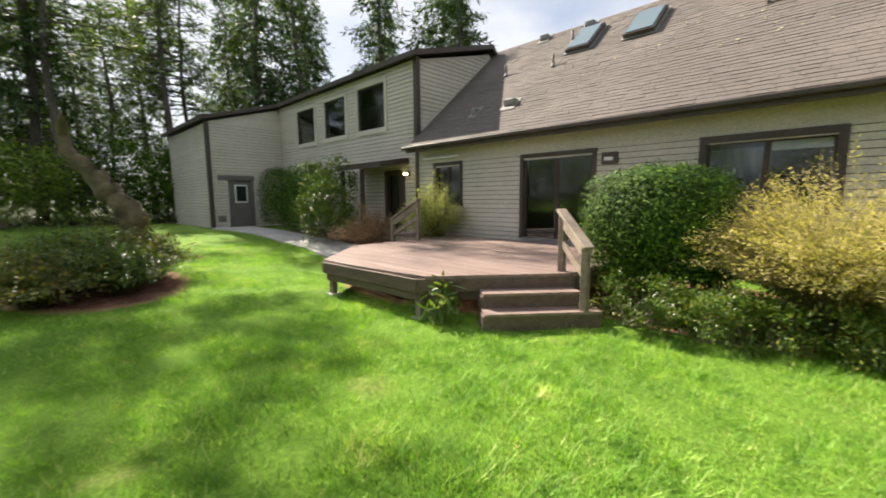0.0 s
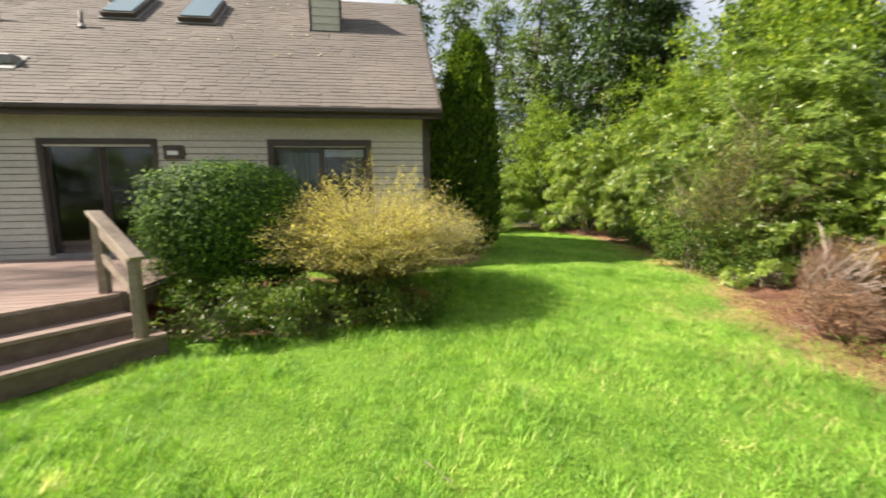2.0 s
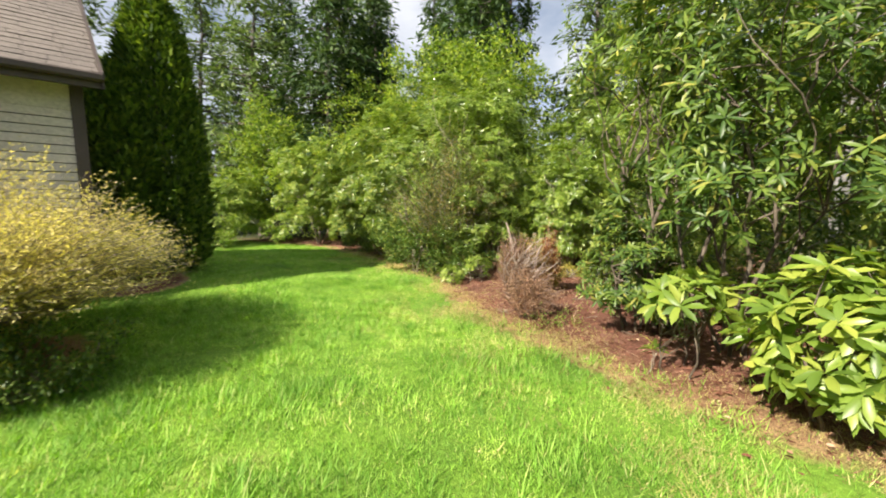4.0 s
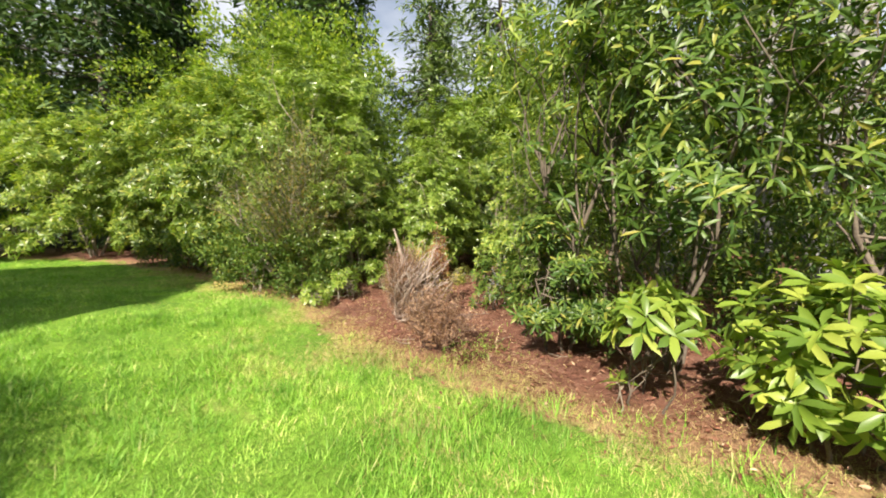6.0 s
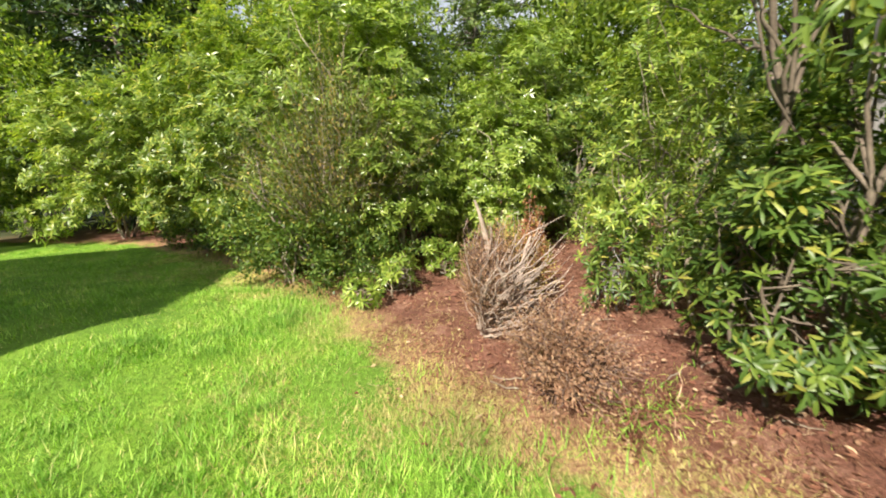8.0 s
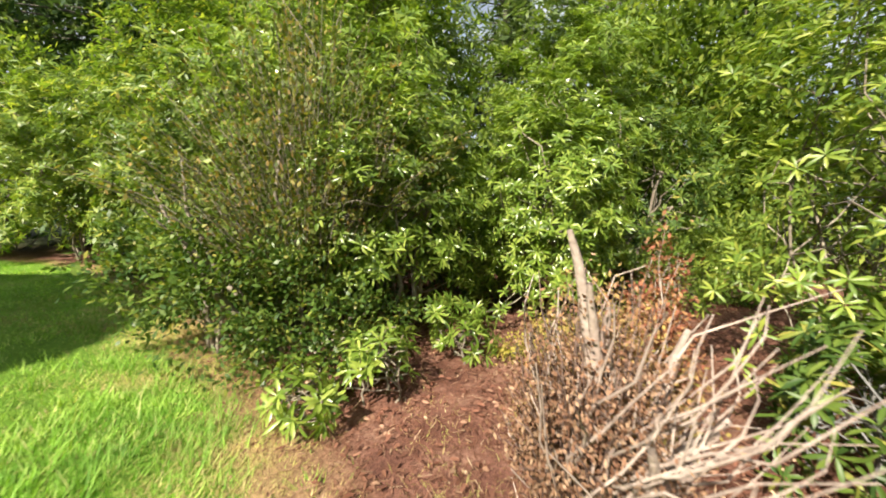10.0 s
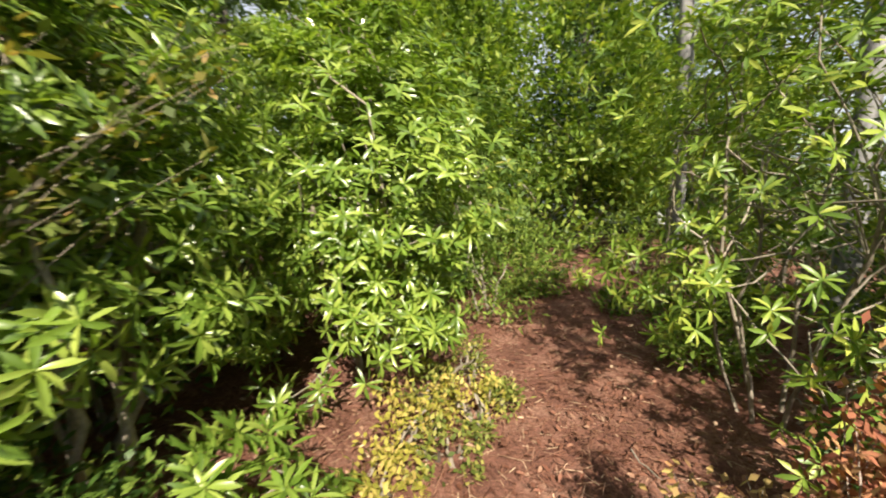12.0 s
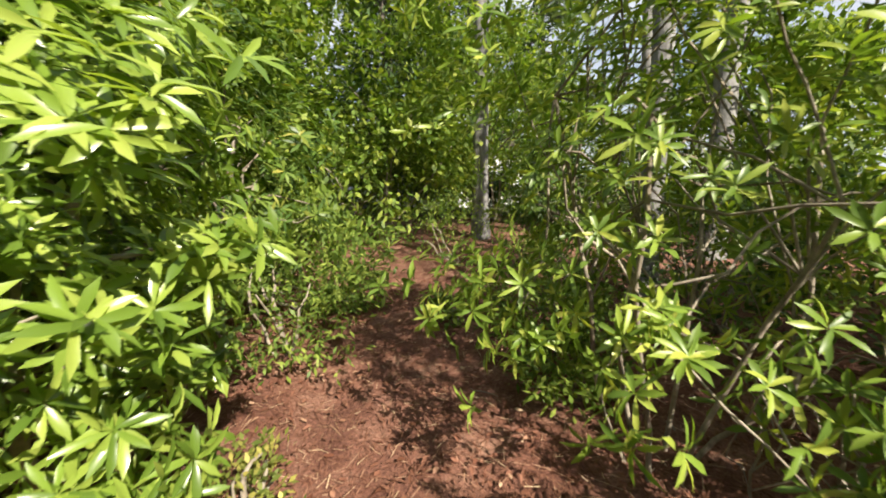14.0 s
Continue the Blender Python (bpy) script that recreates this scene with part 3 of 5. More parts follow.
shingle_rows()
bmr = bmesh.new()
rngm = random.Random(9)
for _ in range(46):
    y = 9.6 + rngm.random() ** 1.3 * 2.6
    x = rngm.gauss(-1.7, 0.7) if rngm.random() < 0.6 else rngm.uniform(-5, 1.2)
    r = rngm.uniform(0.02, 0.06)
    vs = bmesh.ops.create_icosphere(bmr, subdivisions=1, radius=r)["verts"]
    for v in vs:
        v.co = Vector((x + v.co.x * rngm.uniform(0.5, 0.9), y + v.co.y * 0.4, roof_z(y) + 0.035 + v.co.z * 0.2 + v.co.y * 0.34))
part("moss_tuft", bmr, M_MOSS, roof, "yellow-green moss tufts")

# wing and garage roof
wroof = structure("roof_wing", "low-pitched dark wing roof with brown fascia", "roof")


def slab(y0, y1, x0, x1, name="roof_slope"):
    a, b = wing_z(y0) + 0.02, wing_z(y1) + 0.02
    part(name, hull_bm([(x0, y0, a), (x1, y0, a), (x1, y1, b), (x0, y1, b), (x0, y0, a + 0.16), (x1, y0, a + 0.16), (x1, y1, b + 0.16), (x0, y1, b + 0.16)]), M_TRIM, wroof)


slab(8.22, 12.07, -18.6, -8.95)
slab(5.0, 12.07, -25.3, -18.602)
slab(12.07, 16.6, -25.3, -8.95, "roof_back")

# chimney
chim = structure("chimney", "siding-clad chimney with dark corner trim", "chimney")
part("chimney_core", box_bm(-0.95, 10.8, 5.2, -0.3, 11.5, 6.86), M_SIDING, chim)
for k in range(7):
    z = 5.54 + k * 0.18
    part("siding_board", hull_bm([(-0.95, 10.798, z), (-0.3, 10.798, z), (-0.3, 10.77, z), (-0.95, 10.77, z), (-0.95, 10.798, z + 0.18), (-0.3, 10.798, z + 0.18), (-0.3, 10.788, z + 0.18), (-0.95, 10.788, z + 0.18)]), M_SIDING, chim)
for x in (-0.99, -0.3):
    part("corner_board", box_bm(x, 10.755, 5.45, x + 0.05, 10.82, 6.84), M_TRIM, chim)
part("base_flashing", box_bm(-1.0, 10.74, 5.4, -0.24, 10.796, 5.56), M_TRIM, chim)


def skylight(x0, x1, ya, yb):
    s = root("skylight", 0, 0, 0, "raised roof skylight with blue-grey glass and dark frame", "skylight", "roof skylights")
    n = Vector((0, -TAN, 1)).normalized()

    def box(a, b, c, d, h0, h1):
        pts = []
        for h in (h0, h1):
            for u, y in ((a, c), (b, c), (b, d), (a, d)):
                pts.append(Vector((u, y, roof_z(y))) + n * h)
        return hull_bm(pts)
    part("curb", box(x0, x1, ya, yb, -0.05, 0.15), M_TRIM, s)
    part("pane", box(x0 + 0.05, x1 - 0.05, ya + 0.04, yb - 0.04, 0.153, 0.175), M_SKYLIGHT, s)
    part("flashing", box(x0 - 0.05, x1 + 0.05, ya - 0.04, yb + 0.04, 0.03, 0.05), M_VENT, s)


skylight(-5.5, -4.8, 10.95, 11.95)
skylight(-3.88, -3.14, 10.88, 11.85)


def roof_pipe(x, y, h, r=0.035):
    p = root("vent_pipe", x, y, roof_z(y), "short dark plumbing vent pipe on the roof", "vent pipe", "roof pipes")
    bm = bmesh.new()
    bmesh.ops.create_cone(bm, cap_ends=True, segments=12, radius1=r, radius2=r, depth=h + 0.1, matrix=Matrix.Translation((0, 0, h / 2)))
    part("pipe", bm, M_TRIM, p, smooth=True)
    bm = bmesh.new()
    bmesh.ops.create_cone(bm, cap_ends=False, segments=12, radius1=r * 2.4, radius2=r * 1.05, depth=0.1, matrix=Matrix.Translation((0, 0, 0.06)))
    part("boot", bm, M_VENT, p)


for x, y, h in ((-5.66, 10.51, 0.3), (-7.35, 10.65, 0.28), (-5.6, 11.5, 0.32)):
    roof_pipe(x, y, h)


def roof_vent(x, y, w=0.3):
    v = root("roof_vent", x, y, roof_z(y), "low galvanised roof vent hood", "roof vent", "roof vents")
    bm = box_bm(-w / 2, -0.12, -0.02, w / 2, 0.16, 0.17, 0.03)
    part("hood", bm, M_VENT, v)
    part("flange", hull_bm([(-w / 2 - 0.06, -0.2, -0.2 * TAN + 0.03), (w / 2 + 0.06, -0.2, -0.2 * TAN + 0.03), (w / 2 + 0.06, 0.2, 0.2 * TAN + 0.03), (-w / 2 - 0.06, 0.2, 0.2 * TAN + 0.03), (-w / 2 - 0.06, -0.2, -0.2 * TAN + 0.05), (w / 2 + 0.06, -0.2, -0.2 * TAN + 0.05), (w / 2 + 0.06, 0.2, 0.2 * TAN + 0.05), (-w / 2 - 0.06, 0.2, 0.2 * TAN + 0.05)]), M_VENT, v)


for x, y, w in ((-6.08, 9.1, 0.34), (-7.25, 9.03, 0.14), (-6.99, 12.3, 0.3), (-5.42, 12.25, 0.3)):
    roof_vent(x, y, w)


def window(name, o, at, label, sashes=2, trim=0.11, sill=False, curtain=None, door=False, category="window", casing=None):
    """A framed opening o = (x0, x1, z0, z1) in the wall plane y = at."""
    x0, x1, z0, z1 = o
    w = structure(name, label, category)
    t = trim
    tm = casing or M_TRIM
    part("head_trim", box_bm(x0 - t, at - 0.05, z1, x1 + t, at - 0.0, z1 + t, 0.004), tm, w)
    if not door:
        part("sill_trim", box_bm(x0 - t, at - 0.06, z0 - t, x1 + t, at - 0.0, z0, 0.004), tm, w)
    else:
        part("threshold", box_bm(x0, at - 0.06, z0 - 0.06, x1, at + 0.1, z0 + 0.03, 0.004), M_VENT, w)
    for a in (x0 - t, x1):
        part("side_trim", box_bm(a, at - 0.05, z0, a + t, at - 0.0, z1, 0.004), tm, w)
    step = (x1 - x0) / sashes
    for k in range(sashes):
        a, b, y = x0 + k * step, x0 + (k + 1) * step, at + 0.03 + 0.035 * (k % 2)
        f = 0.045
        bm = box_bm(a, y, z0, a + f, y + 0.03, z1)
        box_bm(b - f, y, z0, b, y + 0.03, z1, bm=bm)
        box_bm(a + f, y, z0, b - f, y + 0.03, z0 + f, bm=bm)
        box_bm(a + f, y, z1 - f, b - f, y + 0.03, z1, bm=bm)
        sash = part("sash", bm, M_TRIM, w)
        p = part("pane", box_bm(a + f, y + 0.01, z0 + f, b - f, y + 0.018, z1 - f), M_GLASS, sash)
        p.visible_shadow = False
        if curtain and k in curtain:
            bm = bmesh.new()
            n = 28
            vs = [[bm.verts.new((a + 0.03 + (b - a - 0.06) * i / n, at + 0.2 + 0.004 * math.sin(i * 1.7), z)) for i in range(n + 1)] for z in (z0 + 0.02, z1 - 0.1)]
            for i in range(n):
                bm.faces.new((vs[0][i], vs[0][i + 1], vs[1][i + 1], vs[1][i]))
            part("curtain", bm, M_CURTAIN, w, "pale grey curtain")
    return w


window("door_1", DOOR, FY, "dark sliding glass patio door in a brown frame", 2, 0.1, door=True, category="door")
win = window("window_1", WIN, FY, "wide sliding window with brown trim and a grey blind", 2, 0.12, curtain=(0,))
part("blind", box_bm(-0.5, FY + 0.15, 2.42, 0.27, FY + 0.19, 2.56), M_WHITE, win, "rolled white blind")
small = window("window_2", SMALL, FY, "small dark window with brown trim", 2, 0.1)
part("awning_board", box_bm(-8.75, FY - 0.16, 2.83, -7.3, FY - 0.06, 2.88, 0.005), M_WHITE, small, "pale narrow hood strip")
for i, o in enumerate(UP):
    window(f"window_{3 + i}", o, FY + 0.02, "upper-storey window reflecting trees, dark sash and pale casing", 1, 0.14, casing=M_SIDING)
entry = window("door_2", (-10.7, -10.05, 0.6, 2.5), FY + 0.02, "glazed entry door under a small porch", 1, 0.12, door=True, category="door")
part("side_panel", box_bm(-10.0, FY - 0.0, 0.6, -9.75, FY + 0.1, 2.55), M_TRIM, entry)
# Near-black sheet added behind the door glass in place of an unlit room.
part("dark_backing", box_bm(-10.8, FY + 0.3, 0.6, -9.7, FY + 0.34, 2.6), M_DARK, entry)

gdoor = structure("door_3", "dark grey garage side door with a glazed upper light", "door")
part("leaf", box_bm(GX - 0.1, 6.14, 0.44, GX - 0.05, 7.0, 2.52, 0.004), M_DOORGREY, gdoor)
part("light_frame", box_bm(GX - 0.05, 6.3, 1.55, GX - 0.025, 6.84, 2.35, 0.004), M_WHITE, gdoor, "white window bead")
part("pane", box_bm(GX - 0.03, 6.36, 1.61, GX - 0.018, 6.78, 2.29), M_DARKGLASS, gdoor)
part("door_handle", box_bm(GX - 0.05, 6.9, 1.38, GX + 0.01, 6.95, 1.42, 0.01), M_VENT, gdoor)
for a in (6.02, 7.0):
    part("side_trim", box_bm(GX - 0.06, a, 0.42, GX + 0.035, a + 0.1, 2.55), M_DOORGREY, gdoor)
part("head_board", box_bm(GX - 0.05, 5.62, 2.55, GX + 0.05, 7.15, 2.75, 0.005), M_DOORGREY, gdoor)
hatch = structure("crawl_vent", "small dark wall vent hatch", "vent")
part("hatch_frame", box_bm(GX - 0.02, 5.55, 0.72, GX + 0.04, 5.85, 1.0), M_DOORGREY, hatch)
plate = structure("house_number_plate", "dark wall box with a pale panel beside the patio door", "wall box")
part("plate", box_bm(-3.29, FY - 0.08, 2.36, -2.95, FY - 0.03, 2.6, 0.008), M_TRIM, plate)
part("panel", box_bm(-3.22, FY - 0.09, 2.43, -3.04, FY - 0.082, 2.5), M_WHITE, plate)

porch = structure("porch", "small dark timber porch canopy on posts", "porch")
part("canopy", hull_bm([(-12.1, 7.35, 2.62), (-9.55, 7.35, 2.62), (-9.55, FY, 2.8), (-12.1, FY, 2.8), (-12.1, 7.35, 2.8), (-9.55, 7.35, 2.8), (-9.55, FY, 2.98), (-12.1, FY, 2.98)]), M_TRIM, porch)
for x in (-11.95, -10.8):
    part("post", box_bm(x, 7.45, 0.3, x + 0.12, 7.57, 2.63, 0.006), M_TRIM, porch)
lamp = root("porch_light", -9.55, 8.35, 2.45, "lit yellow porch wall lamp under the canopy", "wall lamp")
part("bracket", box_bm(-0.06, 0.05, -0.06, 0.06, 0.13, 0.1), M_TRIM, lamp)
part("bulb_shade", box_bm(-0.06, -0.07, -0.03, 0.06, 0.05, 0.04, 0.02), M_LAMP, lamp)

# walkway
walkway = structure("walkway", "pale concrete garden walk with mown edge", "pavement")
ROUTE = [(-7.45, 5.15, -7.55, 7.3), (-11.0, 5.6, -11.0, 7.2), (-15.0, 5.6, -15.0, 6.9), (-18.6, 5.2, -18.6, 6.9)]
for (a, b, c, d), (e, f, g, h) in zip(ROUTE[:-1], ROUTE[1:]):
    za, zb = float(ground_z(a, b)) + 0.05, float(ground_z(e, f)) + 0.05
    part("slab", hull_bm([(a - 0.01, b, za - 0.3), (c - 0.01, d, za - 0.3), (g, h, zb - 0.3), (e, f, zb - 0.3), (a - 0.01, b, za), (c - 0.01, d, za), (g, h, zb), (e, f, zb)]), M_CONCRETE, walkway)

# ---- deck ----
DZ = 0.62
DECK = [(-5.93, 3.37), (-3.61, 3.46), (-2.2, 5.08), (-2.2, 8.42), (-8.95, 8.42), (-8.95, 7.35), (-7.4, 7.3), (-7.4, 4.95)]


def spans_at(y):
    xs = []
    for (a, b), (c, d) in zip(DECK, DECK[1:] + DECK[:1]):
        if (b <= y < d) or (d <= y < b):
            xs.append(a + (c - a) * (y - b) / (d - b))
    return sorted(xs)


deck = structure("deck", "weathered red-brown timber deck on short posts", "deck")
y = 3.40
while y < 8.36:
    lo, hi = spans_at(y + 0.003), spans_at(min(y + 0.132, 8.41))
    if len(lo) >= 2 and len(hi) >= 2:
        a, b, c, d = lo[0], lo[-1], hi[0], hi[-1]
        part("deck_board", hull_bm([(a, y, DZ - 0.035), (b, y, DZ - 0.035), (d, y + 0.13, DZ - 0.035), (c, y + 0.13, DZ - 0.035), (a, y + 0.002, DZ), (b, y + 0.002, DZ), (d, y + 0.128, DZ), (c, y + 0.128, DZ)]), M_DECK, deck)
    y += 0.138
RIM = DECK[-1:] + DECK[:3]
for (a, b), (c, d) in zip(RIM[:-1], RIM[1:]):
    part("rim_board", beam_bm((a, b, DZ - 0.13), (c, d, DZ - 0.13), 0.045, 0.185, bevel=0.004), M_DECKDARK, deck)
    inset = Vector((-4.8, 5.6)) - Vector(((a + c) / 2, (b + d) / 2))
    inset = inset.normalized() * 0.07
    part("lower_rim_board", beam_bm((a + inset.x, b + inset.y, DZ - 0.29), (c + inset.x, d + inset.y, DZ - 0.29), 0.04, 0.13, bevel=0.004), M_DECKDARK, deck)
part("rim_board", beam_bm((-2.18, 5.08, DZ - 0.13), (-2.18, 8.4, DZ - 0.13), 0.045, 0.185), M_DECKDARK, deck)
for x, y in ((-5.85, 3.5), (-3.68, 3.58), (-7.25, 5.05), (-5.9, 5.2), (-3.7, 5.2), (-2.4, 5.3)):
    part("deck_post", box_bm(x - 0.05, y - 0.05, -0.1, x + 0.05, y + 0.05, DZ - 0.225, 0.006), M_RAIL, deck)
    part("footing", box_bm(x - 0.1, y - 0.1, -0.12, x + 0.1, y + 0.1, 0.03, 0.01), M_CONCRETE, deck)

steps = structure("deck_steps", "three dark timber steps from the lawn to the deck", "steps")
P0, P1 = Vector((-3.05, 4.1, 0)), Vector((-2.2, 5.08, 0))
along = (P1 - P0).normalized()
outw = Vector((along.y, -along.x, 0))
for k, z in enumerate((0.43, 0.235)):
    o0, o1 = 0.03 + 0.27 * k, 0.03 + 0.27 * (k + 1) + 0.02
    p, q = P0 - along * 0.03 * k, P1 + along * (0.16 if k else 0.0)
    r = [p + outw * o0, q + outw * o0, q + outw * o1, p + outw * o1]
    part("tread", prism_bm([(v.x, v.y) for v in r], z - 0.035, z), M_DECK, steps)
    part("riser", beam_bm(p + outw * (o1 - 0.03) + Vector((0, 0, z - 0.13)), q + outw * (o1 - 0.03) + Vector((0, 0, z - 0.13)), 0.03, 0.18), M_DECKDARK, steps)
    part("stringer", beam_bm(p + outw * o0 + Vector((0, 0, z - 0.14)), p + outw * (o1 - 0.05) + Vector((0, 0, z - 0.14)), 0.04, 0.2), M_DECKDARK, steps)


def rail(name, a, b, za, zb, label, post_low):
    r = root(name, 0, 0, 0, label, "handrail")
    (ax, ay), (bx, by) = a, b
    part("post", box_bm(ax - 0.045, ay - 0.045, DZ, ax + 0.045, ay + 0.045, za, 0.006), M_RAIL, r)
    part("post", box_bm(bx - 0.045, by - 0.045, post_low, bx + 0.045, by + 0.045, zb, 0.006), M_RAIL, r)
    d = Vector((bx - ax, by - ay, zb - za)).normalized() * 0.09
    p, q = Vector((ax, ay, za + 0.02)), Vector((bx, by, zb + 0.02))
    part("handrail", beam_bm(p - d, q + d, 0.14, 0.04, bevel=0.006), M_RAIL, r)
    part("lower_rail", beam_bm(p - Vector((0, 0, 0.42)), q - Vector((0, 0, 0.42)), 0.035, 0.09), M_RAIL, r)
    part("side_board", beam_bm(p - Vector((0, 0, 0.12)), q - Vector((0, 0, 0.12)), 0.035, 0.14), M_RAIL, r)


rail("step_handrail", (-2.38, 5.13), (-1.83, 4.7), 1.43, 1.06, "weathered brown timber handrail beside the deck steps", 0.2)
rail("porch_handrail", (-7.16, 6.69), (-8.2, 6.72), 1.6, 1.12, "dark weathered timber handrail on the deck edge", 0.5)


# ---- plants ----
def bend_line(a, b, r0, r1, rng, n=7, sway=0.12, sag=0.0):
    """A crooked tapering line from a to b."""
    a, b = np.asarray(a, float), np.asarray(b, float)
    t = np.linspace(0, 1, n)[:, None]
    d = np.linalg.norm(b - a)
    p = a + (b - a) * t
    wob = np.cumsum(rng.normal(0, sway * d / n, (n, 3)), 0) * np.sin(np.pi * np.clip(t, 0, 1))
    p = p + wob
    p[:, 2] += (sag * d * 4 * t * (1 - t))[:, 0]
    return np.c_[p, r0 + (r1 - r0) * t[:, 0]]


def crown_points(n, rx, ry, h, z0, rng, shell=0.55, lumps=7):
    """Places in an uneven, lumpy crown over the plant's foot, with their outward ways."""
    d = unit(rng.normal(size=(n * 2, 3)))
    d = d[d[:, 2] > -0.75][:n]
    bumps = unit(rng.normal(size=(lumps, 3)))
    near = np.max(d @ bumps.T, 1)
    r = (0.62 + 0.44 * np.clip((near - 0.5) / 0.5, 0, 1)) * (shell + (1 - shell) * rng.random(len(d)) ** 0.6)
    hor = np.sqrt(1 - d[:, 2] ** 2)
    skirt = np.where(d[:, 2] < 0, 0.93 / np.maximum(hor, 0.45), 1.0)[:, None]
    p = d * r[:, None] * [rx, ry, (h - z0) * 0.58] * np.c_[skirt, skirt, np.ones(len(d))]
    p[:, 2] = np.maximum(p[:, 2] + z0 + (h - z0) * 0.42, z0 * rng.uniform(0.6, 1.4, len(p)))
    return p, d


def clump_points(n, rx, ry, h, z0, rng, shell=0.55, inner=0.18):
    """Places gathered into leafy pads at the limbs' ends, with gaps between the pads and some leaves inside."""
    vol = 2 * rx * ry * max(h - z0, 0.1)
    pads = max(8, int(28 * vol ** 0.45))
    c, cd = crown_points(pads, rx, ry, h, z0, rng, max(shell, 0.5), 16)
    size = 0.56 * (vol / pads) ** (1 / 3) * rng.uniform(0.6, 1.3, len(c))
    m = int(n * (1 - inner))
    k = rng.integers(len(c), size=m)
    local = unit(rng.normal(size=(m, 3))) * (size[k] * rng.random(m) ** 0.45)[:, None] * [1, 1, 0.62]
    p = c[k] + local
    p[:, 2] = np.maximum(p[:, 2], min(z0, 0.05))
    d = unit(cd[k] * 0.7 + unit(local) * 0.6 + [0, 0, 0.15])
    q, e = crown_points(n - m, rx * 0.92, ry * 0.92, h * 0.95, z0, rng, 0.25, 7)
    return np.concatenate([p, q]), np.concatenate([d, e])


def rosette_bush(name, x, y, label, rx, ry, h, count, leaf, mat, seed, z0=0.15, stems=6, group="", detail=True, per=8, clear=0.5, shell=0.55, stem_mat=None, stem_r=0.03, category="shrub", loose=0.22, wide=0.22):
    """A rhododendron-like shrub: crooked stems and whorls of long leaves at the shoot tips."""
    rng = np.random.default_rng(seed)
    gz = float(ground_z(x, y))
    ob = root(name, x, y, gz, label, category, group)
    p, d = clump_points(count, rx, ry, h, z0, rng, shell, loose) if count > 150 else crown_points(count, rx, ry, h, z0, rng, shell)
    ok = keep_clear(p + [x, y, gz], clear)
    p, d = p[ok], d[ok]
    axis = unit(d * 0.75 + [0, 0, 0.55] + rng.normal(0, 0.25, d.shape))
    lines = []
    tips = rng.choice(len(p), min(stems * 7, len(p)), replace=False)
    for s in range(stems):
        ang = 6.283 * s / stems + rng.uniform(-0.4, 0.4)
        foot = np.array([0.12 * math.cos(ang), 0.12 * math.sin(ang), -0.05])
        fork = np.array([rx * 0.45 * math.cos(ang), ry * 0.45 * math.sin(ang), h * rng.uniform(0.35, 0.55)])
        main = bend_line(foot, fork, stem_r, stem_r * 0.6, rng, 7, 0.25)
        if not keep_clear(main[:, :3] + [x, y, gz], 0.35).all():
            continue
        lines.append(main)
        for t in tips[s * 7:(s + 1) * 7]:
            start = main[rng.integers(3, 7), :3]
            br = bend_line(start, p[t] - axis[t] * leaf * 0.1, stem_r * 0.45, 0.004, rng, 7, 0.3)
            if keep_clear(br[:, :3] + [x, y, gz], 0.3).all():
                lines.append(br)
    if lines:
        tagged(child("branchwork", tube_mesh("branchwork", lines, stem_mat or M_TWIG), ob, "crooked grey-brown branchwork"), kind="stuff")
    k = np.repeat(np.arange(len(p)), per)
    turn = np.tile(np.arange(per) * 2.4, len(p)) + np.repeat(rng.uniform(0, 6, len(p)), per)
    u = unit(np.cross(axis, rng.normal(size=axis.shape)))
    w = np.cross(axis, u)
    lift = rng.uniform(0.0, 0.75, len(k))[:, None]
    out = u[k] * np.cos(turn)[:, None] + w[k] * np.sin(turn)[:, None] + axis[k] * lift
    pos = p[k] + axis[k] * rng.uniform(-0.25, 0.1, len(k))[:, None] * leaf
    v, f = leaf_arrays(pos, out, leaf, leaf * wide, rng, 0.16, 0.22, detail, axis[k])
    child("crown", raw_mesh("crown", v, f, mat), ob)
    return ob


